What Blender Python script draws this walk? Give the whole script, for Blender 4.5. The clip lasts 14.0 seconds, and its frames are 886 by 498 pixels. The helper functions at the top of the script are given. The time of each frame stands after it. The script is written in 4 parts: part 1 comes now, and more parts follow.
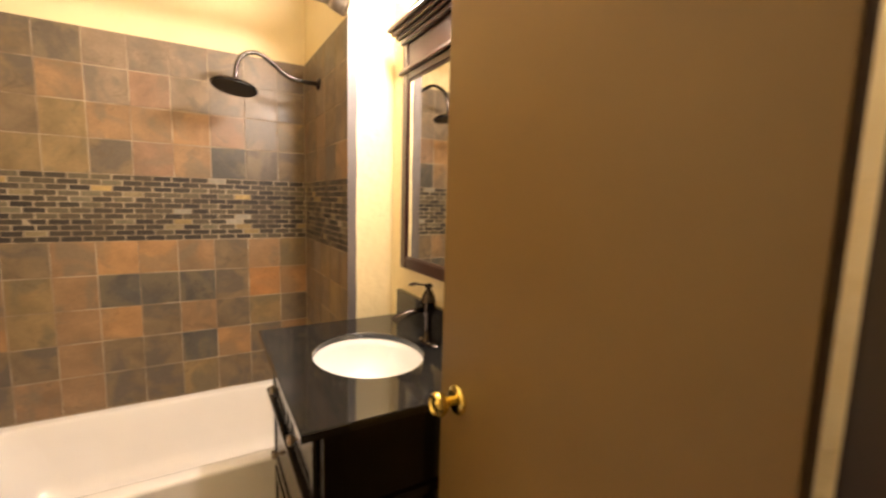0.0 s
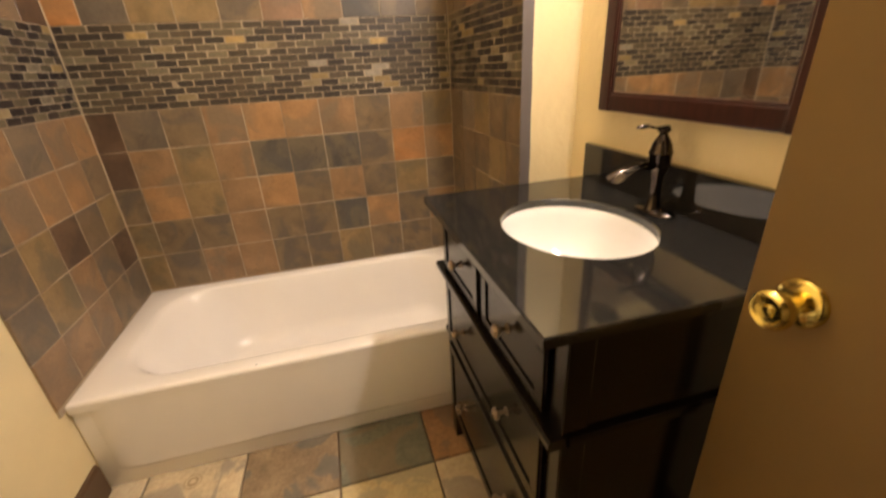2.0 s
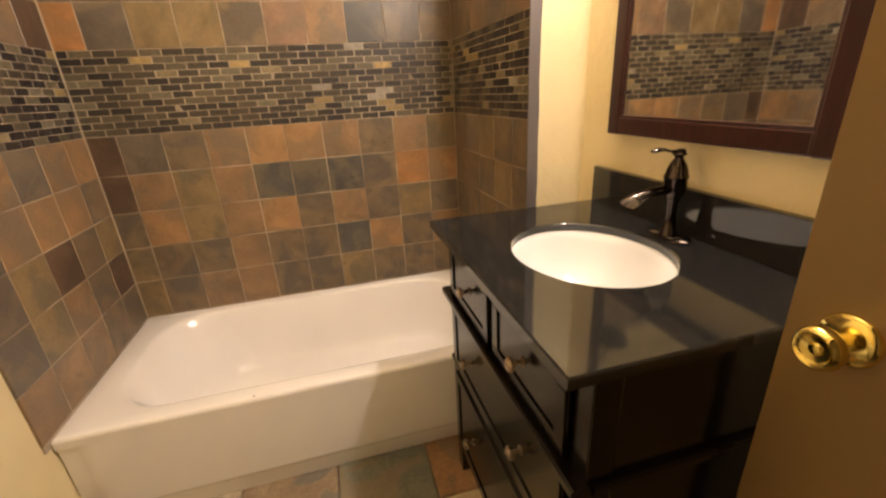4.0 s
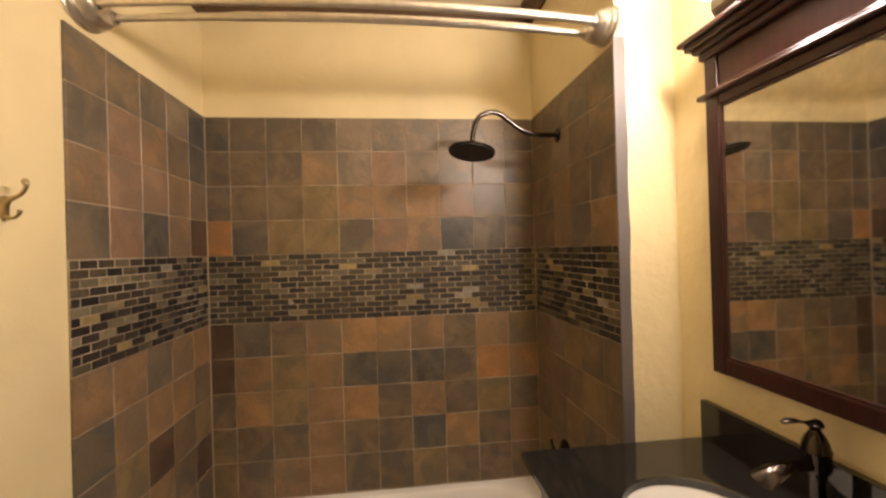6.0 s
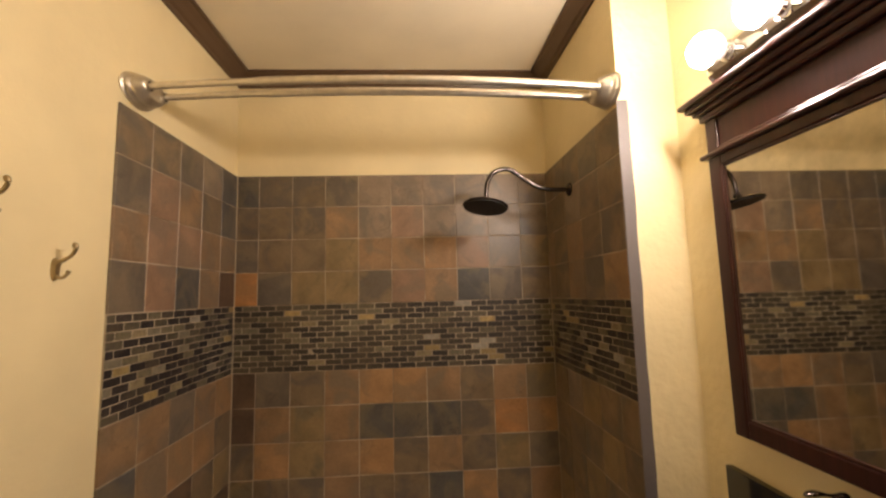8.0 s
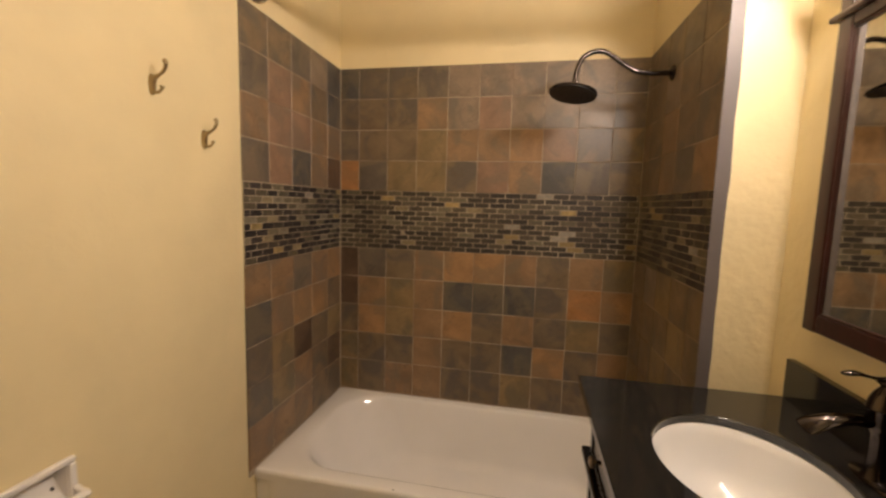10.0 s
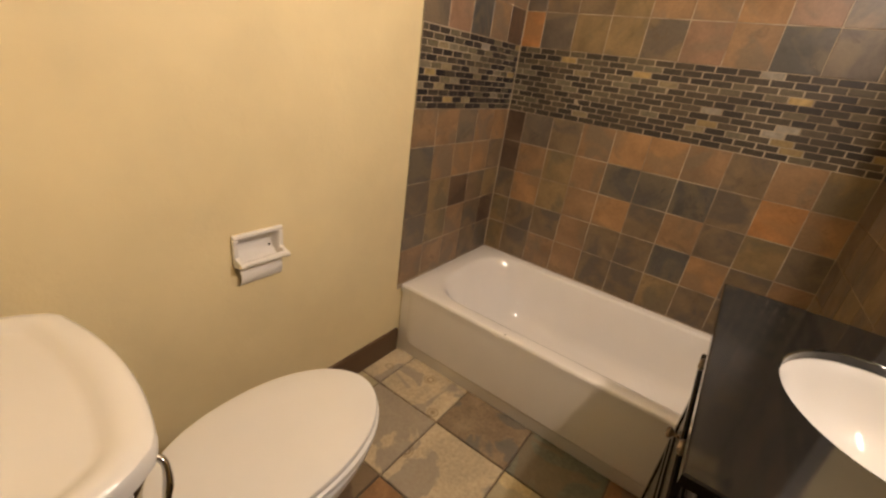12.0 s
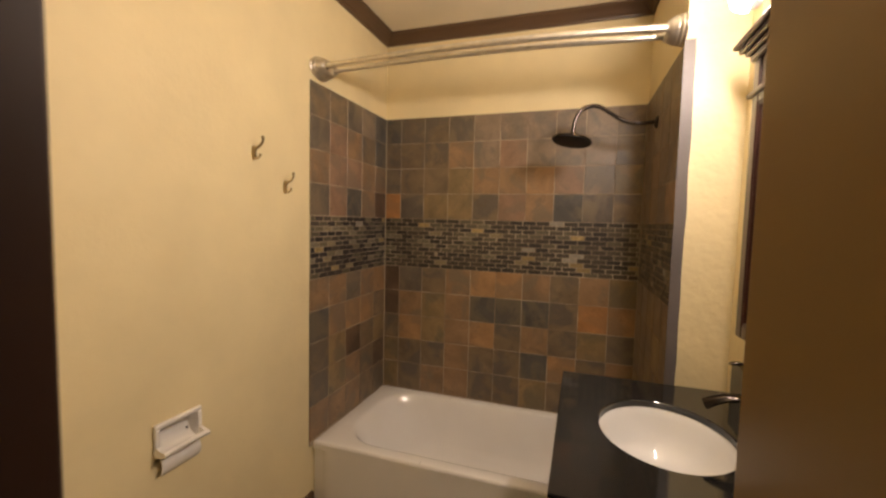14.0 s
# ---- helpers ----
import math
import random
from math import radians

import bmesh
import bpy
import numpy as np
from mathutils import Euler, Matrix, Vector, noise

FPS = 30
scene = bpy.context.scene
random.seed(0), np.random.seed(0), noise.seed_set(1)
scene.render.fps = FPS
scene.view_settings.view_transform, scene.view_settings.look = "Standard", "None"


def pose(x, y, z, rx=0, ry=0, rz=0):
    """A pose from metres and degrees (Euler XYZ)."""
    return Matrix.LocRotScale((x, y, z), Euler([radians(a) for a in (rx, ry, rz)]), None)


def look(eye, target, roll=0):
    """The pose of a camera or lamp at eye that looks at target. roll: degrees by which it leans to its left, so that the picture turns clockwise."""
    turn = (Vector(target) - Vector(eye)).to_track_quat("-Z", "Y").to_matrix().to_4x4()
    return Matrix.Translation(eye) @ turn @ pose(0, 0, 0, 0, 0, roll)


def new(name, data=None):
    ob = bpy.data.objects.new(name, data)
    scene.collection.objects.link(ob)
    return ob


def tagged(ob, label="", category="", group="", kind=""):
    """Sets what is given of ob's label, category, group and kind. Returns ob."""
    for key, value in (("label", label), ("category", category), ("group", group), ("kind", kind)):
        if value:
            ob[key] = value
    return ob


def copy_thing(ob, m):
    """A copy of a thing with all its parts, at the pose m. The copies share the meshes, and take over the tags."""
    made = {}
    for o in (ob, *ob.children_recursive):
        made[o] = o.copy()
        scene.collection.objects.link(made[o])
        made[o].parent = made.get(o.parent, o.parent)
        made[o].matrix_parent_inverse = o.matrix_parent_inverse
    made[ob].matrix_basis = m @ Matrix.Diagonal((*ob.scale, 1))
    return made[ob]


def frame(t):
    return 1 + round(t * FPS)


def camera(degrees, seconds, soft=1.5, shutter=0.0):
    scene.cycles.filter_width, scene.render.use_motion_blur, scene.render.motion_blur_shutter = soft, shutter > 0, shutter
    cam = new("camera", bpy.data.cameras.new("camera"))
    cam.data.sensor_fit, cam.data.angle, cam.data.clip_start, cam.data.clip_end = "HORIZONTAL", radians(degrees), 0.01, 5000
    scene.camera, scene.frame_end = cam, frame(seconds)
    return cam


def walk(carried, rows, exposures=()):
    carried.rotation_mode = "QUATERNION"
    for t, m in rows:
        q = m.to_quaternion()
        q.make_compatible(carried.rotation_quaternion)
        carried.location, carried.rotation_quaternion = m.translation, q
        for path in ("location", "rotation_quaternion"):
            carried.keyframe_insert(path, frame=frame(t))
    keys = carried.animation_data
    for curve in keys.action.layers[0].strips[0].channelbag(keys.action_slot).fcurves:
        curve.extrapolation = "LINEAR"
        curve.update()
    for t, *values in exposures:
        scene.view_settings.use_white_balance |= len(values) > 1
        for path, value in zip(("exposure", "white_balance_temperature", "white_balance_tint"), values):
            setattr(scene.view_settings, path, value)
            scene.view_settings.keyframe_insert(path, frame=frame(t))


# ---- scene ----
cam = camera(94.2, 14.0, 2.3, 0.4)
PATH = [
    (0, (0.007, -0.036, 1.406), (1.004, 1.682, 1.173), 1.5),
    (0.5, (0.005, 0.098, 1.387), (0.76, 1.924, 1.08), 0.6),
    (1, (-0.004, 0.234, 1.387), (0.618, 2.102, 1.034), -0.3),
    (1.5, (-0.041, 0.315, 1.347), (0.478, 2.162, 0.784), -1.8),
    (2, (-0.081, 0.356, 1.28), (0.36, 2.13, 0.47), -3.3),
    (2.2, (-0.09, 0.36, 1.253), (0.331, 2.11, 0.382), -3.3),
    (4.3, (-0.09, 0.402, 1.294), (0.376, 2.244, 0.669), -3.6),
    (4.5, (-0.092, 0.4, 1.327), (0.338, 2.277, 0.786), -4.0),
    (5, (-0.12, 0.41, 1.379), (0.198, 2.352, 1.024), -2.8),
    (5.5, (-0.138, 0.418, 1.435), (0.127, 2.393, 1.269), -1.9),
    (6, (-0.162, 0.42, 1.486), (0.057, 2.408, 1.491), -1.6),
    (6.5, (-0.17, 0.421, 1.508), (-0.001, 2.41, 1.631), -0.8),
    (7, (-0.171, 0.425, 1.546), (0.002, 2.403, 1.786), -0.6),
    (7.2, (-0.16, 0.42, 1.556), (0.003, 2.391, 1.849), -0.8),
    (9.3, (-0.091, 0.291, 1.434), (-0.205, 2.286, 1.361), -0.2),
    (9.5, (-0.076, 0.283, 1.433), (-0.249, 2.272, 1.314), 0.4),
    (10, (-0.014, 0.279, 1.422), (-0.407, 2.229, 1.208), 1.6),
    (10.5, (0.059, 0.295, 1.42), (-0.657, 2.125, 1.048), 3.5),
    (11, (0.077, 0.304, 1.395), (-0.837, 1.99, 0.826), 6.3),
    (11.5, (0.088, 0.304, 1.38), (-0.913, 1.87, 0.642), 7.8),
    (12, (0.084, 0.274, 1.358), (-0.924, 1.796, 0.541), 8.1),
    (12.5, (0.109, 0.229, 1.357), (-0.874, 1.78, 0.564), 7.2),
    (13, (0.152, 0.164, 1.398), (-0.718, 1.861, 0.794), 5.0),
    (13.5, (0.176, 0.072, 1.440), (-0.512, 1.923, 1.116), 2.4),
    (14, (0.2, -0.053, 1.474), (-0.433, 1.839, 1.34), 1.4),
]
EXPOSURES = [(0.0, 0.85), (0.5, 0.48), (1.5, 0.55), (2.2, 0.68), (4.5, 0.58), (5.0, 0.42), (6.2, -0.16), (7.0, -0.32), (9.5, -0.36), (12.3, 0.0), (13.4, -0.30), (14.0, -0.42)]
walk(cam, [(t, look(eye, target, roll)) for t, eye, target, roll in PATH], EXPOSURES)

# ---- light: the only lamps are the globe bulbs over the mirror, made with the fixture ----
BULB_POWER = 270.0
BULB_TINT = (1.0, 0.83, 0.71)
world = bpy.data.worlds.new("world")
world.use_nodes = True
world.node_tree.nodes["Background"].inputs[0].default_value = (0.010, 0.008, 0.006, 1)
scene.world = world

# ---- plan, in metres ----
XL, XR, XV = -1.012, 0.507, 0.712      # left wall, shower end wall, vanity wall
YF, YT, YB = 0.115, 1.620, 2.366       # door wall, tub front, back wall
ZC, Z_RIM, Z_TOP = 2.62, 0.381, 0.930  # ceiling, tub rim, vanity top
PITCH = 0.1560                         # wall tile pitch
Z_BAND0, Z_BAND1 = 1.181, 1.486        # mosaic band
SKEW = 0.013                           # the shower end wall runs out of square by this much at the tub front


def end_x(y):
    """The shower end wall's face at a distance y."""
    return XR + SKEW * (YB - y) / (YB - YT)


DOOR_X0, DOOR_X1 = -0.155, 0.507       # door opening
YTL = 1.581                            # front edge of the left wall's tiles


# ---- materials ----
class Mat:
    """A principled material with helpers to wire noise into it."""

    def __init__(self, name, rough=0.5, metal=0.0, color=(0.5, 0.5, 0.5)):
        self.m = bpy.data.materials.new(name)
        self.m.use_nodes = True
        self.t = self.m.node_tree
        self.p = self.t.nodes["Principled BSDF"]
        self.p.inputs["Base Color"].default_value = (*color, 1)
        self.p.inputs["Roughness"].default_value = rough
        self.p.inputs["Metallic"].default_value = metal

    def node(self, kind, **sockets):
        n = self.t.nodes.new(kind)
        for k, v in sockets.items():
            n.inputs[k].default_value = v
        return n

    def link(self, a, b):
        self.t.links.new(a, b)

    def coords(self, shuffled=False):
        c = self.node("ShaderNodeTexCoord").outputs["Object"]
        if not shuffled:
            return c
        add = self.node("ShaderNodeVectorMath")
        mul = self.node("ShaderNodeMath")
        mul.operation = "MULTIPLY"
        mul.inputs[1].default_value = 37.0
        self.link(self.node("ShaderNodeObjectInfo").outputs["Random"], mul.inputs[0])
        self.link(c, add.inputs[0])
        self.link(mul.outputs[0], add.inputs[1])
        return add.outputs[0]

    def noise(self, co, scale, detail=4.0, rough=0.55, warp=0.0):
        n = self.node("ShaderNodeTexNoise", Scale=scale, Detail=detail, Roughness=rough, Distortion=warp)
        self.link(co, n.inputs["Vector"])
        return n.outputs["Fac"]

    def ramp(self, fac, stops, hard=False):
        r = self.node("ShaderNodeValToRGB")
        e = r.color_ramp.elements
        while len(e) < len(stops):
            e.new(0.5)
        for el, (at, col) in zip(e, stops):
            el.position, el.color = at, (*col, 1)
        if hard:
            r.color_ramp.interpolation = "CONSTANT"
        self.link(fac, r.inputs[0])
        return r.outputs[0]

    def mix(self, fac, a, b, how="MIX"):
        m = self.node("ShaderNodeMix")
        m.data_type, m.blend_type = "RGBA", how
        for socket, v in ((m.inputs[0], fac), (m.inputs[6], a), (m.inputs[7], b)):
            if isinstance(v, bpy.types.NodeSocket):
                self.link(v, socket)
            elif isinstance(v, tuple):
                socket.default_value = (*v, 1)
            else:
                socket.default_value = v
        return m.outputs[2]

    def base(self, c):
        self.link(c, self.p.inputs["Base Color"])
        return self

    def gloss(self, fac, lo, hi):
        m = self.node("ShaderNodeMapRange")
        m.inputs[3].default_value, m.inputs[4].default_value = lo, hi
        self.link(fac, m.inputs[0])
        self.link(m.outputs[0], self.p.inputs["Roughness"])
        return self

    def bump(self, fac, strength, depth=0.002):
        b = self.node("ShaderNodeBump", Strength=strength, Distance=depth)
        self.link(fac, b.inputs["Height"])
        self.link(b.outputs[0], self.p.inputs["Normal"])
        return self


def painted(name, c, rough, grain=90.0, strength=0.5, depth=0.002, blotch=0.06):
    m = Mat(name, rough)
    co = m.coords()
    lo = tuple(v * (1 - blotch) for v in c)
    hi = tuple(min(1, v * (1 + blotch)) for v in c)
    m.base(m.ramp(m.noise(co, 3.0, 5), [(0.3, lo), (0.7, hi)]))
    return m.bump(m.noise(co, grain, 3, 0.5), strength, depth).m


def stone(name, stops, rough=(0.32, 0.6), scale=9.0, strength=0.35, veins=None, fossils=False):
    m = Mat(name)
    co = m.coords(True)
    cloud = m.noise(co, scale, 5, 0.6, 0.6)
    fine = m.noise(co, 70.0, 4, 0.6)
    c = m.ramp(cloud, stops)
    c = m.mix(0.30, c, m.ramp(fine, [(0.3, (0.25, 0.25, 0.25)), (0.7, (0.8, 0.8, 0.8))]), "OVERLAY")
    if veins:
        edge = m.ramp(m.noise(co, scale * 0.7, 5, 0.5, 0.9), [(0.50, (0, 0, 0)), (0.525, (0.95, 0.95, 0.95))])
        c = m.mix(edge, c, m.mix(0.35, veins, c))
    if fossils:
        v = m.node("ShaderNodeTexVoronoi", Scale=6.0)
        m.link(co, v.inputs["Vector"])
        ring = m.ramp(v.outputs["Distance"], [(0.06, (0, 0, 0)), (0.10, (0.75, 0.75, 0.75)), (0.135, (0, 0, 0)), (0.17, (0.45, 0.45, 0.45)), (0.20, (0, 0, 0))])
        c = m.mix(ring, c, (0.20, 0.125, 0.055))
    m.base(c)
    m.gloss(m.noise(co, 16.0, 3), *rough)
    return m.bump(m.noise(co, 22.0, 6, 0.65), strength, 0.003).m


WALL = painted("yellow_wall_paint", (0.785, 0.665, 0.400), 0.58, 48.0, 0.5, 0.0022)
ROUGH_WALL = painted("textured_yellow_paint", (0.785, 0.665, 0.400), 0.55, 32.0, 0.8, 0.0040)
CEIL = painted("cream_ceiling_paint", (0.80, 0.715, 0.545), 0.8, 140.0, 0.3, 0.001)
TRIM = painted("brown_trim_paint", (0.098, 0.056, 0.030), 0.38, 60.0, 0.2, 0.001, 0.15)
JAMB = painted("dark_jamb_paint", (0.040, 0.020, 0.013), 0.35, 60.0, 0.2, 0.001, 0.15)
DOOR = painted("brown_door_paint", (0.20, 0.128, 0.045), 0.42, 260.0, 0.12, 0.0006, 0.05)
GREY = painted("grey_edge_filler", (0.135, 0.118, 0.115), 0.55, 50.0, 0.5, 0.002, 0.12)


def grout(name, pale, stained):
    m = Mat(name, 0.85)
    co = m.coords()
    m.base(m.ramp(m.noise(co, 5.5, 5, 0.6), [(0.40, stained), (0.60, pale)]))
    return m.bump(m.noise(co, 200.0, 3), 0.5, 0.001).m


GROUT = grout("tan_grout", (0.46, 0.385, 0.290), (0.225, 0.165, 0.112))
CAULK = painted("pale_caulk", (0.37, 0.30, 0.21), 0.6, 120.0, 0.4, 0.001, 0.12)
BAND_GROUT = grout("mosaic_grout", (0.43, 0.362, 0.265), (0.235, 0.185, 0.128))
FLOOR_GROUT = painted("floor_grout", (0.16, 0.12, 0.085), 0.85, 200.0, 0.5, 0.001, 0.2)

# wall tiles: main colour and the colour of its clouded patches
TINTS = {
    "k": ((0.083, 0.078, 0.070), (0.150, 0.120, 0.080)),
    "n": ((0.122, 0.100, 0.077), (0.190, 0.145, 0.095)),
    "d": ((0.183, 0.132, 0.079), (0.110, 0.092, 0.074)),
    "g": ((0.230, 0.174, 0.121), (0.155, 0.128, 0.102)),
    "l": ((0.234, 0.165, 0.081), (0.150, 0.120, 0.076)),
    "b": ((0.260, 0.162, 0.086), (0.182, 0.136, 0.090)),
    "t": ((0.268, 0.165, 0.105), (0.200, 0.142, 0.098)),
    "o": ((0.320, 0.185, 0.086), (0.235, 0.158, 0.090)),
    "u": ((0.410, 0.196, 0.072), (0.310, 0.170, 0.076)),
    "r": ((0.086, 0.056, 0.038), (0.135, 0.086, 0.054)),
}


def wall_tile(name, main, patch):
    """Glazed slate-look tile: soft clouds, patches of a second colour, fine grain."""
    m = Mat(name)
    co = m.coords(True)
    c = m.ramp(m.noise(co, 8.0, 4, 0.5, 0.5), [(0.28, tuple(0.74 * v for v in main)), (0.5, main), (0.72, tuple(1.24 * v for v in main))])
    spread = m.ramp(m.noise(co, 6.0, 4, 0.5, 0.9), [(0.46, (0, 0, 0)), (0.60, (0.85, 0.85, 0.85))])
    c = m.mix(spread, c, patch)
    rim = m.ramp(m.noise(co, 9.0, 5, 0.6, 1.2), [(0.60, (0, 0, 0)), (0.66, (0.55, 0.55, 0.55)), (0.70, (0.1, 0.1, 0.1))])
    c = m.mix(rim, c, tuple(0.6 * v for v in main))
    c = m.mix(0.16, c, m.ramp(m.noise(co, 80.0, 4, 0.6), [(0.3, (0.25, 0.25, 0.25)), (0.7, (0.8, 0.8, 0.8))]), "OVERLAY")
    m.base(c)
    m.gloss(m.noise(co, 14.0, 3), 0.28, 0.50)
    return m.bump(m.noise(co, 18.0, 5, 0.6), 0.28, 0.003).m


TILE = {k: wall_tile("slate_look_tile_" + k, *v) for k, v in TINTS.items()}
FLOOR_TINTS = {
    "cream": ([(0.30, (0.430, 0.365, 0.260)), (0.55, (0.590, 0.490, 0.330)), (0.75, (0.660, 0.570, 0.410))], (0.265, 0.232, 0.205)),
    "yellow": ([(0.30, (0.420, 0.370, 0.235)), (0.55, (0.560, 0.460, 0.260)), (0.75, (0.640, 0.540, 0.330))], (0.360, 0.320, 0.235)),
    "umber": ([(0.30, (0.150, 0.110, 0.070)), (0.55, (0.290, 0.215, 0.135)), (0.75, (0.420, 0.330, 0.220))], (0.120, 0.128, 0.125)),
    "green": ([(0.30, (0.095, 0.100, 0.075)), (0.55, (0.160, 0.162, 0.120)), (0.75, (0.235, 0.220, 0.160))], (0.215, 0.160, 0.095)),
    "rust": ([(0.30, (0.182, 0.098, 0.046)), (0.55, (0.338, 0.189, 0.085)), (0.75, (0.429, 0.286, 0.156))], (0.169, 0.130, 0.091)),
    "brown": ([(0.30, (0.091, 0.058, 0.039)), (0.55, (0.156, 0.104, 0.065)), (0.75, (0.234, 0.156, 0.091))], (0.260, 0.195, 0.117)),
}
FLOOR_TILE = {k: stone("floor_slate_" + k, v[0], (0.35, 0.6), 5.0, 0.5, v[1], k == "cream") for k, v in FLOOR_TINTS.items()}


def mosaic(name, stops):
    """Small stones, each of one colour out of the stops."""
    m = Mat(name)
    co = m.coords(True)
    add = m.node("ShaderNodeMath")
    m.link(m.node("ShaderNodeObjectInfo").outputs["Random"], add.inputs[0])
    m.link(m.node("ShaderNodeNewGeometry").outputs["Random Per Island"], add.inputs[1])
    f = m.node("ShaderNodeMath")
    f.operation = "FRACT"
    m.link(add.outputs[0], f.inputs[0])
    c = m.ramp(f.outputs[0], stops, True)
    c = m.mix(0.32, c, m.ramp(m.noise(co, 60, 4), [(0.3, (0.2, 0.2, 0.2)), (0.7, (0.8, 0.78, 0.74))]), "OVERLAY")
    m.base(c)
    m.gloss(m.noise(co, 40, 3), 0.25, 0.6)
    return m.bump(m.noise(co, 90, 5), 0.4, 0.002).m


MOSAIC = mosaic("dark_mosaic_stone", [(0.0, (0.024, 0.019, 0.019)), (0.26, (0.038, 0.030, 0.027)), (0.46, (0.060, 0.047, 0.034)), (0.60, (0.094, 0.077, 0.050)),
                                      (0.76, (0.140, 0.118, 0.073)), (0.90, (0.186, 0.164, 0.112)), (0.972, (0.30, 0.222, 0.094))])
# browner stones for the back wall, contrast lowered to paint in haze
HAZED_BROWN_MOSAIC = mosaic("hazed_brown_mosaic_stone", [(0.0, (0.034, 0.027, 0.023)), (0.24, (0.048, 0.038, 0.028)), (0.46, (0.064, 0.051, 0.035)), (0.62, (0.086, 0.070, 0.045)),
                                             (0.78, (0.116, 0.096, 0.060)), (0.92, (0.156, 0.134, 0.088)), (0.98, (0.26, 0.190, 0.085))])


def accent_brick(name, c):
    m = Mat(name)
    co = m.coords(True)
    m.base(m.ramp(m.noise(co, 45, 4), [(0.3, tuple(0.7 * v for v in c)), (0.7, tuple(1.2 * v for v in c))]))
    m.gloss(m.noise(co, 40, 3), 0.25, 0.6)
    return m.bump(m.noise(co, 90, 5), 0.4, 0.002).m


ACCENT = {"pale": accent_brick("pale_mosaic_stone", (0.300, 0.270, 0.215)), "gold": accent_brick("golden_mosaic_stone", (0.400, 0.285, 0.120)), "tan": accent_brick("tan_mosaic_stone", (0.240, 0.195, 0.110))}


def enamel(name, c, rough):
    m = Mat(name, rough)
    co = m.coords()
    m.base(m.ramp(m.noise(co, 4.0, 4), [(0.3, tuple(v * 0.96 for v in c)), (0.7, c)]))
    m.p.inputs["Coat Weight"].default_value = 0.4
    m.p.inputs["Coat Roughness"].default_value = 0.06
    return m.bump(m.noise(co, 9.0, 2), 0.04, 0.004).m


TUB = enamel("white_tub_enamel", (0.91, 0.89, 0.87), 0.09)
CHINA = enamel("white_china", (0.80, 0.79, 0.77), 0.10)
SINK_CHINA = enamel("white_sink_china", (0.80, 0.792, 0.778), 0.10)
SEAT = enamel("white_toilet_seat", (0.85, 0.835, 0.81), 0.20)
PLASTIC = enamel("white_holder_plastic", (0.85, 0.82, 0.78), 0.26)


def granite():
    m = Mat("black_granite", 0.06)
    co = m.coords()
    speck = m.ramp(m.noise(co, 420.0, 2), [(0.62, (0.014, 0.0135, 0.0125)), (0.74, (0.032, 0.031, 0.029))])
    m.base(m.mix(m.noise(co, 8.0, 4), speck, (0.017, 0.0162, 0.015)))
    m.p.inputs["Specular IOR Level"].default_value = 0.8
    return m.gloss(m.noise(co, 14.0, 5), 0.045, 0.10).m


def lacquer(name, c, rough, streak, shine=0.5):
    m = Mat(name, rough)
    m.p.inputs["Specular IOR Level"].default_value = shine
    co = m.coords()
    mp = m.node("ShaderNodeMapping")
    mp.inputs["Scale"].default_value = streak
    m.link(co, mp.inputs[0])
    m.base(m.ramp(m.noise(mp.outputs[0], 7.0, 6, 0.65), [(0.3, tuple(v * 0.55 for v in c)), (0.7, tuple(v * 1.3 for v in c))]))
    m.p.inputs["Coat Weight"].default_value = 0.5 * shine
    m.p.inputs["Coat Roughness"].default_value = 0.15
    return m.bump(m.noise(mp.outputs[0], 30.0, 4), 0.08, 0.001).m


def metal(name, c, rough, vary=0.12):
    m = Mat(name, rough, 1.0, c)
    co = m.coords()
    m.base(m.ramp(m.noise(co, 30.0, 4), [(0.3, tuple(v * 0.8 for v in c)), (0.7, c)]))
    return m.gloss(m.noise(co, 50.0, 3), rough, rough + vary).m


GRANITE = granite()
ESPRESSO = lacquer("espresso_lacquer", (0.0040, 0.0029, 0.0024), 0.20, (1, 1, 8), 0.38)
CHERRY = lacquer("dark_cherry_wood", (0.034, 0.009, 0.007), 0.30, (3, 12, 1))
BRONZE = metal("oiled_bronze", (0.064, 0.053, 0.048), 0.10)
KNOB = metal("aged_nickel", (0.36, 0.29, 0.22), 0.22)
NICKEL = metal("brushed_nickel", (0.82, 0.77, 0.68), 0.34)
CHROME = metal("chrome", (0.80, 0.80, 0.80), 0.05, 0.05)
BRASS = metal("polished_brass", (0.86, 0.69, 0.21), 0.09, 0.08)
HOOK = metal("satin_brass", (0.47, 0.37, 0.21), 0.32)
# dark rubber; also colours the rim chip and the sockets' painted shade
RUBBER_AND_SHADE = painted("dark_rubber_and_shade", (0.012, 0.011, 0.010), 0.55, 300.0, 0.3, 0.001, 0.2)
MIRROR = metal("mirror_silver", (0.80, 0.79, 0.74), 0.015, 0.03)


def glowing():
    m = bpy.data.materials.new("lit_frosted_globe")
    m.use_nodes = True
    t = m.node_tree
    t.nodes.clear()
    e = t.nodes.new("ShaderNodeEmission")
    e.inputs[0].default_value = (*BULB_TINT, 1)
    e.inputs[1].default_value = BULB_POWER
    t.links.new(e.outputs[0], t.nodes.new("ShaderNodeOutputMaterial").inputs[0])
    return m


GLOW = glowing()
# opaque white back half added to the globes, dims light on nearby walls
BULB_SHIELD = painted("white_bulb_shield", (0.86, 0.85, 0.83), 0.35, 200.0, 0.1, 0.0005, 0.03)


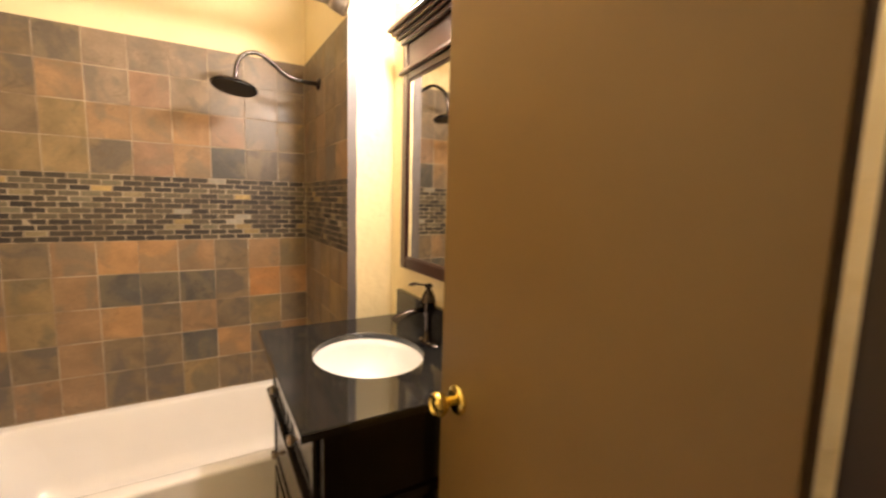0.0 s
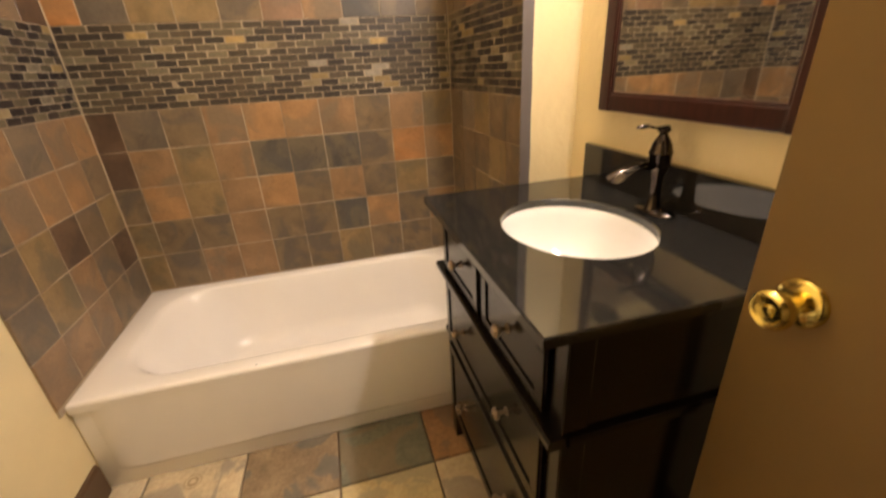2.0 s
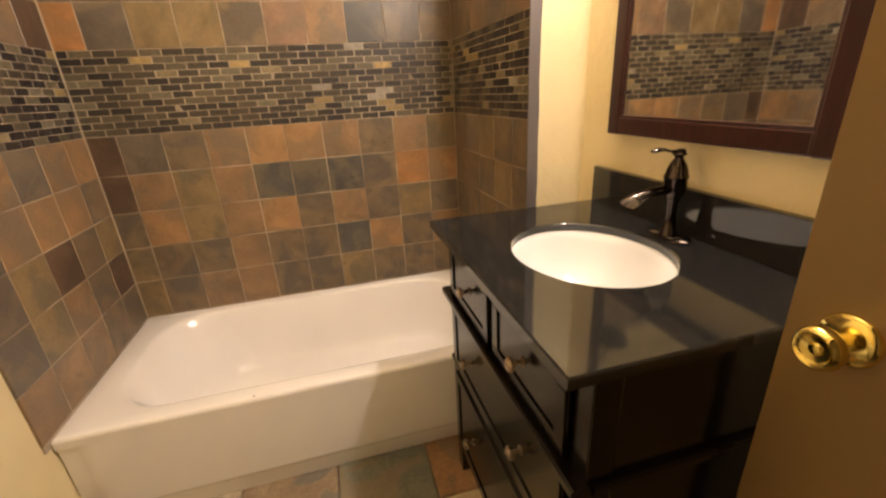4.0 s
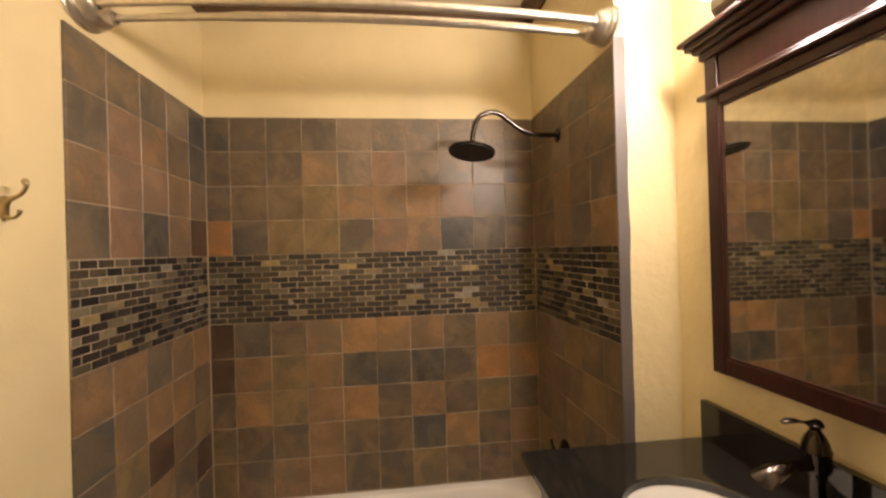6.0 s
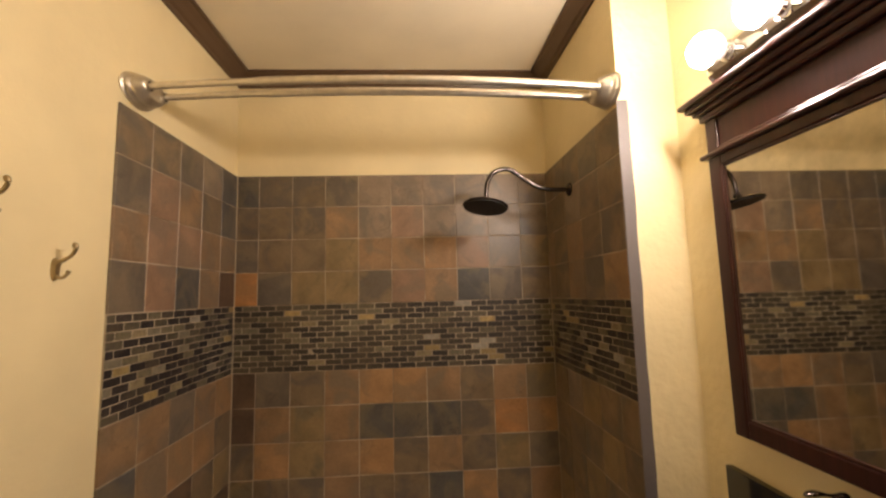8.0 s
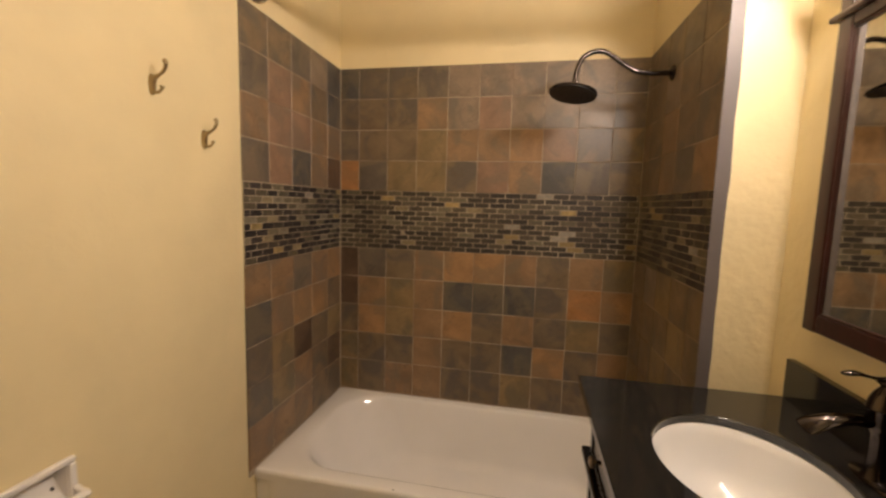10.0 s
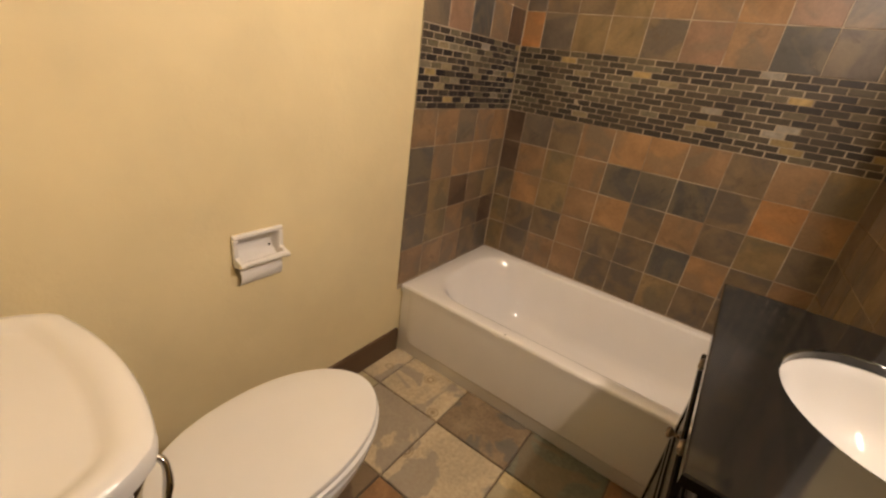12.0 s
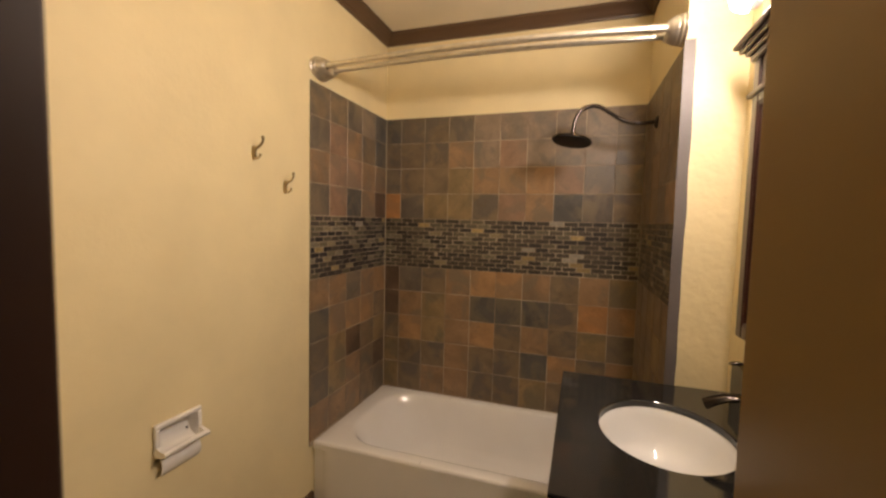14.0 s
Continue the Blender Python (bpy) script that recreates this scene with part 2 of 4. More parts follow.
# ---- mesh helpers ----
def mesh(name, bm, material, smooth=False):
    bmesh.ops.recalc_face_normals(bm, faces=bm.faces[:])
    me = bpy.data.meshes.new(name)
    bm.to_mesh(me)
    bm.free()
    me.materials.append(material)
    if smooth:
        for p in me.polygons:
            p.use_smooth = True
        me.set_sharp_from_angle(angle=radians(38))
    return me


def part(name, bm, material, parent=None, label="", smooth=False):
    ob = new(name, mesh(name, bm, material, smooth))
    ob.parent = parent
    return tagged(ob, label)


def thing(name, at, label, category, group="", kind=""):
    ob = new(name)
    ob.location = at
    ob.empty_display_size = 0.05
    bpy.context.view_layer.update()
    return tagged(ob, label, category, group, kind)


def under(ob):
    """Shift for parts given in world metres under a thing at its base."""
    return Matrix.Translation(-Vector(ob.location))


def box(a, b, bevel=0.0, steps=2, bm=None):
    one = bmesh.new()
    bmesh.ops.create_cube(one, size=1)
    for v in one.verts:
        v.co = [a[i] + (b[i] - a[i]) * (v.co[i] + 0.5) for i in range(3)]
    if bevel:
        bmesh.ops.bevel(one, geom=one.edges[:], offset=bevel, segments=steps, affect="EDGES", profile=0.5)
    if bm is None:
        return one
    me = bpy.data.meshes.new("tmp")
    one.to_mesh(me)
    one.free()
    bm.from_mesh(me)
    bpy.data.meshes.remove(me)
    return bm


def loft(rings, caps=(True, True), bm=None):
    """Skin over closed rings of equal count."""
    bm = bm or bmesh.new()
    vs = [[bm.verts.new(p) for p in r] for r in rings]
    n = len(rings[0])
    for a, b in zip(vs, vs[1:]):
        for i in range(n):
            bm.faces.new((a[i], a[(i + 1) % n], b[(i + 1) % n], b[i]))
    if caps[0]:
        bm.faces.new(vs[0][::-1])
    if caps[1]:
        bm.faces.new(vs[-1])
    return bm


def lathe(profile, at, axis="z", n=28, caps=(True, True), bm=None):
    """Rings of (radius, height) turned about an axis through at."""
    rings = []
    for r, h in profile:
        ring = []
        for i in range(n):
            c, s = r * math.cos(2 * math.pi * i / n), r * math.sin(2 * math.pi * i / n)
            p = {"z": (c, s, h), "x": (h, c, s), "y": (c, h, s)}[axis]
            ring.append((at[0] + p[0], at[1] + p[1], at[2] + p[2]))
        rings.append(ring)
    return loft(rings, caps, bm)


def smooth_path(points, k=6):
    """A rounded line through the points."""
    p = [Vector(q) for q in points]
    p = [2 * p[0] - p[1], *p, 2 * p[-1] - p[-2]]
    out = []
    for a, b, c, d in zip(p, p[1:], p[2:], p[3:]):
        for i in range(k):
            t = i / k
            out.append(0.5 * (2 * b + (c - a) * t + (2 * a - 5 * b + 4 * c - d) * t * t + (3 * b - a - 3 * c + d) * t ** 3))
    return out + [p[-2]]


def tube(points, radius, n=14, bm=None, flat=1.0):
    """A round bar along a line; radius: one number or one for each point."""
    pts = [Vector(p) for p in points]
    up = Vector((0.0, 0.0, 1.0))
    rings = []
    for i, p in enumerate(pts):
        d = (pts[min(i + 1, len(pts) - 1)] - pts[max(i - 1, 0)]).normalized()
        side = d.cross(up)
        if side.length < 1e-3:
            side = d.cross(Vector((0, 1, 0)))
        side.normalize()
        top = side.cross(d).normalized()
        r = radius if isinstance(radius, float) else radius[min(i, len(radius) - 1)]
        rings.append([p + r * (math.cos(2 * math.pi * j / n) * side + flat * math.sin(2 * math.pi * j / n) * top) for j in range(n)])
    return loft(rings, (True, True), bm)


def rrect(x0, y0, x1, y1, z, r, k=8):
    """A rounded rectangle's ring; r: one radius, or one for each corner from (x1, y1) round against the clock."""
    rs = r if isinstance(r, tuple) else (r,) * 4
    out = []
    for q, (cx, cy) in enumerate(((x1, y1), (x0, y1), (x0, y0), (x1, y0))):
        sx, sy = (1, -1, -1, 1)[q], (1, 1, -1, -1)[q]
        for i in range(k):
            a = math.pi / 2 * (q + i / (k - 1))
            out.append((cx - sx * rs[q] + rs[q] * math.cos(a), cy - sy * rs[q] + rs[q] * math.sin(a), z))
    return out


def structure(name, bm, material, label="", smooth=False):
    return tagged(part(name, bm, material, None, label, smooth), kind="structure")


# ---- shell ----
floor = structure("floor", box((-1.4, -1.4, -0.12), (1.4, YB + 0.12, -0.010)), FLOOR_GROUT, "slate tile floor in cream, green and rust")
structure("ceiling", box((-1.4, -1.4, ZC), (1.4, YB + 0.12, ZC + 0.1)), CEIL, "plain cream painted ceiling")
HOLDER = (0.820, 0.983, 0.658, 0.831)  # paper holder: y0, y1, z0, z1


def wall_with_niche():
    """The left wall, with the pocket that the paper holder is let into."""
    y0, y1, z0, z1 = HOLDER[0] + 0.008, HOLDER[1] - 0.008, HOLDER[2] + 0.050, HOLDER[3] - 0.008
    bm = box((XL - 0.12, YF - 0.11, -0.01), (XL, y0, ZC))
    for a, b in (((XL - 0.12, y1, -0.01), (XL, YB + 0.12, ZC)), ((XL - 0.12, y0, -0.01), (XL, y1, z0)), ((XL - 0.12, y0, z1), (XL, y1, ZC)), ((XL - 0.12, y0, z0), (XL - 0.045, y1, z1))):
        box(a, b, bm=bm)
    return bm


wall_left = structure("wall_left", wall_with_niche(), WALL, "yellow painted wall, slate tiled beside the tub")
wall_back = structure("wall_back", box((XL, YB, -0.01), (XR, YB + 0.12, ZC)), WALL, "slate tiled tub wall, yellow paint above")


def skewed(x0, x1, y0, y1, z0, z1):
    """A slab on the end wall: x0 and x1 are measured from its face."""
    return loft([[(end_x(y0) + x0, y0, z), (x1 if x1 > 0.3 else end_x(y0) + x1, y0, z), (x1 if x1 > 0.3 else end_x(y1) + x1, y1, z), (end_x(y1) + x0, y1, z)] for z in (z0, z1)])


wall_end = structure("wall_end", skewed(0, XV + 0.12, YT, YB + 0.12, -0.01, ZC), ROUGH_WALL, "slate tiled shower end wall with a yellow return")
structure("wall_right", box((XV, YF, -0.01), (XV + 0.12, YT, ZC)), ROUGH_WALL, "yellow painted vanity wall")
structure("wall_front_1", box((XL, YF - 0.11, -0.01), (DOOR_X0 - 0.02, YF, ZC)), WALL, "yellow painted wall behind the toilet")
structure("wall_front_2", box((DOOR_X1 + 0.02, YF - 0.11, -0.01), (XV + 0.12, 0.070, ZC)), WALL, "yellow painted wall behind the door")
structure("wall_front_3", box((DOOR_X0 - 0.02, YF - 0.11, 2.07), (DOOR_X1 + 0.02, YF, ZC)), WALL, "yellow painted wall over the doorway")
structure("wall_hall_1", box((-1.4, -1.4, -0.01), (1.4, -1.3, ZC)), WALL, "plain hall wall")
structure("wall_hall_2", box((-1.4, -1.3, -0.01), (-1.3, YF - 0.11, ZC)), WALL, "plain hall wall")
structure("wall_hall_3", box((1.3, -1.3, -0.01), (1.4, YF - 0.11, ZC)), WALL, "plain hall wall")


def prism(profile, a, b, out):
    """A moulding: profile of (depth, height) swept from a to b; out: the way it stands from its wall."""
    a, b, out = Vector(a), Vector(b), Vector(out)
    return loft([[e + d * out + Vector((0, 0, h)) for d, h in profile] for e in (a, b)])


CROWN = [(0, -0.060), (0.011, -0.060), (0.016, -0.050), (0.027, -0.044), (0.041, -0.027), (0.052, -0.018), (0.058, -0.013), (0.070, -0.011), (0.070, 0), (0, 0)]
for a, b, out in (((XL, YF, ZC), (XL, YB, ZC), (1, 0, 0)), ((XL, YB, ZC), (XR, YB, ZC), (0, -1, 0)), ((end_x(YT), YT, ZC), (XR, YB, ZC), (-1, 0, 0)),
                  ((end_x(YT), YT, ZC), (XV, YT, ZC), (0, -1, 0)), ((XV, YF, ZC), (XV, YT, ZC), (-1, 0, 0)), ((XL, YF, ZC), (XV, YF, ZC), (0, 1, 0))):
    structure("trim", prism(CROWN, a, b, out), TRIM, "dark brown painted crown moulding")
BASE = [(0, 0), (0.014, 0), (0.014, 0.112), (0.009, 0.124), (0, 0.126)]
structure("baseboard", prism(BASE, (XL, YF, 0), (XL, YT - 0.012, 0), (1, 0, 0)), TRIM, "dark brown painted baseboard")
structure("baseboard", prism(BASE, (XL + 0.015, YF, 0), (DOOR_X0 - 0.08, YF, 0), (0, 1, 0)), TRIM, "dark brown painted baseboard")
structure("baseboard", prism(BASE, (XV, YF + 0.02, 0), (XV, 0.77, 0), (-1, 0, 0)), TRIM, "dark brown painted baseboard")

# door frame: liners, stops and casings
for x0, x1, y1 in ((DOOR_X0 - 0.02, DOOR_X0, YF + 0.022), (DOOR_X1, DOOR_X1 + 0.02, 0.0865)):
    structure("door_jamb", box((x0, YF - 0.112, 0), (x1, y1, 2.07), 0.003), JAMB, "dark brown door jamb")
structure("door_jamb", box((DOOR_X0, YF - 0.112, 2.05), (DOOR_X1, YF + 0.002, 2.07), 0.002), JAMB, "dark brown door head")
for x0, x1, y0 in ((DOOR_X0 - 0.082, DOOR_X0 - 0.021, YF), (DOOR_X1 + 0.021, DOOR_X1 + 0.082, 0.070)):
    structure("trim", box((x0, y0, 0), (x1, y0 + (0.020 if x0 < 0 else 0.015), 2.115), 0.004), JAMB, "dark brown door casing")
structure("trim", box((DOOR_X0 - 0.065, YF, 2.054), (DOOR_X1 + 0.065, YF + 0.0195, 2.114), 0.004), JAMB, "dark brown door casing")

# grey filler along the shower end wall's tiled edge, with a hand-cut edge
bm = bmesh.new()
n = 40
cols = []
for i in range(n + 1):
    z = 0.36 + (2.128 - 0.36) * i / n
    w = 0.037 + 0.004 * noise.noise((0.3, 0.7, z * 7)) + 0.002 * noise.noise((1.3, 0.7, z * 31))
    xf = end_x(YT) - 0.007
    cols.append([(xf, YT - 0.004, z), (xf + w, YT - 0.004, z), (xf + 0.001 + w, YT + 0.001, z), (xf, YT + 0.001, z)])
structure("trim", loft(cols), GREY, "grey uneven filler strip along the tile edge")

# ---- tub ----
def bathtub():
    t = thing("bathtub", (-0.25, YT, 0), "white enamel alcove bathtub with a panelled apron", "bathtub")
    m = under(t)
    x0, x1, y0, y1, z = XL + 0.004, XR + 0.004, YT - 0.010, YB - 0.004, Z_RIM
    k = 10
    r = 0.20
    rings = [
        rrect(x0, y0 + 0.001, x1, y1, z - 0.040, 0.004, k), rrect(x0, y0, x1, y1, z - 0.016, 0.004, k), rrect(x0, y0, x1, y1, z - 0.013, 0.004, k), rrect(x0 + 0.002, y0 + 0.002, x1 - 0.002, y1 - 0.002, z - 0.006, 0.004, k),
        rrect(x0 + 0.005, y0 + 0.005, x1 - 0.005, y1 - 0.004, z - 0.002, 0.005, k),
        rrect(x0 + 0.010, y0 + 0.010, x1 - 0.008, y1 - 0.006, z, 0.006, k),
        rrect(x0 + 0.085, y0 + 0.060, x1 - 0.085, y1 - 0.040, z, r, k), rrect(x0 + 0.097, y0 + 0.070, x1 - 0.093, y1 - 0.048, z - 0.004, r, k),
        rrect(x0 + 0.110, y0 + 0.078, x1 - 0.099, y1 - 0.054, z - 0.015, r, k), rrect(x0 + 0.150, y0 + 0.090, x1 - 0.106, y1 - 0.064, z - 0.08, r, k),
        rrect(x0 + 0.210, y0 + 0.104, x1 - 0.115, y1 - 0.076, z - 0.18, r * 0.95, k), rrect(x0 + 0.262, y0 + 0.118, x1 - 0.126, y1 - 0.090, z - 0.26, r * 0.9, k),
        rrect(x0 + 0.295, y0 + 0.138, x1 - 0.145, y1 - 0.110, z - 0.298, r * 0.8, k), rrect(x0 + 0.335, y0 + 0.170, x1 - 0.18, y1 - 0.140, z - 0.316, r * 0.65, k),
        rrect(x0 + 0.42, y0 + 0.23, x1 - 0.26, y1 - 0.20, z - 0.320, r * 0.4, k),
    ]
    bm = loft(rings, (False, True))
    bm.transform(m)
    part("basin", bm, TUB, t, "", True)
    bm = box((x0, YT + 0.0005, 0), (x1, YT + 0.03, z - 0.008), 0.003)
    bm.transform(m)
    part("apron", bm, TUB, t, "", True)
    pts = rrect(-z, x0 + 0.050, -0.062, x1 - 0.05, 0, (0.035, 0.004, 0.004, 0.035), k)

    def ring(grow, y):
        cx, cy = -(z + 0.062) / 2, (x0 + x1) / 2
        return [(cy + (b - cy) * (1 + 4.0 * grow / 0.7), y, -(cx + (a - cx) * (1 + grow / 0.16))) for a, b, _ in pts]

    bm = loft([ring(0.0, YT + 0.0), ring(-0.003, YT - 0.004), ring(-0.008, YT - 0.007), ring(-0.014, YT - 0.008)], (False, True))
    for v in bm.verts:
        v.co.z = min(v.co.z, z - 0.018)
    bm.transform(m)
    part("apron_panel", bm, TUB, t, "", True)
    bm = lathe([(0.034, 0.0), (0.034, 0.002), (0.028, 0.004), (0.012, 0.003), (0.001, 0.003)], (x1 - 0.33, (y0 + y1) / 2, z - 0.3195), "z", 24)
    bm.transform(m)
    part("drain", bm, BRONZE, t, "dark bronze drain ring", True)
    bm = lathe([(0.0035, 0.0), (0.0030, 0.0007), (0.0008, 0.0008)], (CHIP[0], CHIP[1], z - 0.0003), "z", 9)
    bm.transform(m)
    part("chip", bm, RUBBER_AND_SHADE, t, "small dark chip in the rim")
    return t


CHIP = (-0.446, 1.622)
bathtub()


# ---- shower fittings ----
XS = end_x(2.045)
def shower():
    t = thing("rain_shower", (XS - 0.009, 2.045, 1.945), "oil-rubbed bronze rain shower head on a curved arm", "shower")
    m = under(t)
    y = 2.040
    line = smooth_path([(XS - 0.010, y + 0.004, 1.944), (0.42, y, 1.944), (0.36, y - 0.002, 1.957), (0.30, y - 0.005, 1.996), (0.255, y - 0.010, 2.024), (0.215, y - 0.014, 2.028),
                        (0.175, y - 0.018, 2.010), (0.152, y - 0.022, 1.972), (0.143, y - 0.024, 1.925), (0.142, y - 0.024, 1.900)], 5)
    bm = tube(line, 0.0095, 14)
    bm.transform(m)
    part("arm", bm, BRONZE, t, "", True)
    bm = lathe([(0.028, 0), (0.028, -0.004), (0.022, -0.010), (0.012, -0.014)], (XS - 0.0095, y + 0.004, 1.944), "x", 24)
    bm.transform(m)
    part("wall_flange", bm, BRONZE, t, "", True)
    tilt = Matrix.Translation((0.142, y - 0.024, 1.905)) @ Euler((radians(-8), radians(8), 0)).to_matrix().to_4x4()
    bm = lathe([(0.012, 0.004), (0.016, -0.006), (0.020, -0.014), (0.045, -0.020), (0.080, -0.028), (0.092, -0.034), (0.093, -0.039), (0.089, -0.042)], (0, 0, 0), "z", 48)
    bm.transform(m @ tilt)
    head = part("head", bm, BRONZE, t, "", True)
    bm = lathe([(0.088, -0.0425), (0.088, -0.0445), (0.001, -0.0445)], (0, 0, 0), "z", 40)
    for r, q in ((0.02, 6), (0.04, 12), (0.06, 18), (0.078, 24)):
        for i in range(q):
            a = 2 * math.pi * i / q
            lathe([(0.0028, -0.044), (0.002, -0.047)], (r * math.cos(a), r * math.sin(a), 0), "z", 6, (False, True), bm)
    bm.transform(m @ tilt)
    part("nozzle_plate", bm, RUBBER_AND_SHADE, head, "dark rubber nozzle plate")
    return t


shower()


def tub_valve():
    t = thing("shower_valve", (XS - 0.009, 2.045, 0.63), "bronze tub valve with a lever handle", "faucet")
    m = under(t)
    for name, bm in (("plate", lathe([(0.062, 0), (0.062, -0.004), (0.052, -0.010), (0.024, -0.014), (0.022, -0.040), (0.018, -0.046)], (XS - 0.0095, 2.045, 0.63), "x", 32)),
                     ("lever", tube(smooth_path([(XS - 0.050, 2.045, 0.632), (XS - 0.060, 2.055, 0.655), (XS - 0.066, 2.07, 0.690)], 4), [0.010, 0.009, 0.008, 0.007, 0.007, 0.0065, 0.006, 0.006, 0.007], 12))):
        bm.transform(m)
        part(name, bm, BRONZE, t, "", True)


tub_valve()


def curtain_rod():
    t = thing("shower_curtain_rod", (XL, 1.655, 2.178), "brushed nickel curved double shower curtain rod", "curtain rod")
    m = under(t)
    z = 2.178
    for x, s in ((XL + 0.001, 1), (end_x(1.657) - 0.001, -1)):
        rings = []
        for d, w, h in ((0, 0.079, 0.052), (0.005, 0.080, 0.053), (0.009, 0.074, 0.048), (0.012, 0.073, 0.047), (0.017, 0.076, 0.049), (0.022, 0.073, 0.047), (0.026, 0.069, 0.043),
                        (0.031, 0.071, 0.044), (0.038, 0.068, 0.042), (0.048, 0.064, 0.037), (0.056, 0.060, 0.031), (0.059, 0.056, 0.027)):
            rings.append([(x + s * d, 1.657 + w * math.cos(2 * math.pi * i / 36), z + h * math.sin(2 * math.pi * i / 36)) for i in range(36)])
        bm = loft(rings)
        bm.transform(m)
        bracket = part("end_bracket", bm, NICKEL, t, "", True)
        for yy in (1.624, 1.698):
            bm = lathe([(0.0185, s * 0.050), (0.0195, s * 0.061), (0.0185, s * 0.064), (0.0150, s * 0.064), (0.0145, s * 0.060)], (x, yy, z), "x", 20)
            bm.transform(m)
            part("socket", bm, NICKEL, bracket, "", True)
            # near-black disc, the shade inside the socket put in as colour
            bm = lathe([(0.0146, s * 0.0605), (0.0146, s * 0.0615), (0.002, s * 0.0615)], (x, yy, z), "x", 20)
            bm.transform(m)
            part("socket_mouth", bm, RUBBER_AND_SHADE, bracket, "dark disc, painted shade of the hollow round the rod")
    for y0, name in ((1.624, "rod"), (1.698, "rod")):
        a, b = XL + 0.05, end_x(1.657) - 0.05
        pts, rad = [], []
        for i in range(49):
            u = i / 48
            pts.append((a + (b - a) * u, y0 - 0.044 * (1 - (2 * u - 1) ** 2), z))
            rad.append(0.0105 if u < 0.24 else 0.0128)
        bm = tube(pts, rad, 16)
        bm.transform(m)
        part(name, bm, NICKEL, t, "", True)


curtain_rod()


# ---- vanity ----
VX, VY0, VY1 = 0.205, 0.783, 1.500    # cabinet front, ends


def vanity():
    t = thing("vanity_cabinet", (0.45, 1.146, 0), "espresso wooden vanity cabinet with drawers, against the wall", "cabinet")
    m = under(t)

    def add(name, bm, mat=ESPRESSO, parent=t, label="", smooth=False):
        bm.transform(m)
        return part(name, bm, mat, parent, label, smooth)

    for y in (VY0 + 0.0025, VY1 - 0.0185):
        add("side", box((VX + 0.030, y, 0.10), (XV - 0.004, y + 0.016, Z_TOP - 0.022), 0.002))
    add("front_board", box((VX + 0.014, VY0 + 0.03, 0.10), (VX + 0.028, VY1 - 0.03, Z_TOP - 0.022), 0.002))
    add("bottom", box((VX + 0.030, VY0 + 0.025, 0.10), (XV - 0.004, VY1 - 0.025, 0.118), 0.002))
    for y in (VY0, VY1 - 0.045):
        for x in (VX, XV - 0.052):
            add("post", box((x, y, 0), (x + 0.048, y + 0.045, Z_TOP - 0.021), 0.003))
    add("top_rail", box((VX + 0.002, VY0 + 0.045, 0.885), (VX + 0.03, VY1 - 0.045, Z_TOP - 0.021), 0.002))
    add("bottom_rail", box((VX + 0.002, VY0 + 0.045, 0.10), (VX + 0.03, VY1 - 0.045, 0.155), 0.002))
    for z in (0.697, 0.452):
        p = 0.034 if z > 0.6 else 0.014
        bm = prism([(0, 0), (p - 0.004, 0), (p, 0.005), (p, 0.017), (p - 0.004, 0.022), (0, 0.022)], (VX + 0.008, VY0 - 0.004, z), (VX + 0.008, VY1 + 0.004, z), (-1, 0, 0))
        add("front_moulding", bm)
    bm = prism([(0, 0), (0.010, 0), (0.014, 0.005), (0.014, 0.017), (0.010, 0.022), (0, 0.022)], (VX + 0.01, VY0 + 0.004, 0.697), (XV - 0.004, VY0 + 0.004, 0.697), (0, -1, 0))
    add("side_moulding", bm)
    mid = (VY0 + VY1) / 2
    add("divider", box((VX + 0.003, mid - 0.014, 0.719), (VX + 0.03, mid + 0.014, 0.885), 0.002))

    def drawer(y0, y1, z0, z1, knobs):
        bm = box((VX - 0.008, y0, z0), (VX + 0.016, y1, z1), 0.004)
        d = add("drawer", bm)
        fx = 0.028
        for a, b in (((y0, z0), (y1, z0 + fx)), ((y0, z1 - fx), (y1, z1)), ((y0, z0 + fx), (y0 + fx, z1 - fx)), ((y1 - fx, z0 + fx), (y1, z1 - fx))):
            add("drawer_edge", box((VX - 0.012, a[0], a[1]), (VX - 0.0075, b[0], b[1]), 0.0015), ESPRESSO, d)
        for y in knobs:
            z = (z0 + z1) / 2
            add("knob", lathe([(0.010, 0.0), (0.010, -0.003), (0.005, -0.006), (0.0045, -0.014), (0.010, -0.019), (0.0145, -0.024), (0.0145, -0.028), (0.010, -0.033), (0.001, -0.034)],
                              (VX - 0.0075, y, z), "x", 20), KNOB, d, "aged metal knob", True)

    g = 0.006
    drawer(VY0 + 0.049, mid - 0.016, 0.724, 0.880, (VY0 + 0.20,))
    drawer(mid + 0.016, VY1 - 0.049, 0.724, 0.880, (VY1 - 0.21,))
    drawer(VY0 + 0.049, VY1 - 0.049, 0.474 + g, 0.697 - g, (VY0 + 0.20, VY1 - 0.21))
    drawer(VY0 + 0.049, VY1 - 0.049, 0.160, 0.452 - g, (VY0 + 0.20, VY1 - 0.21))


vanity()

SINK = (0.435, 1.149)


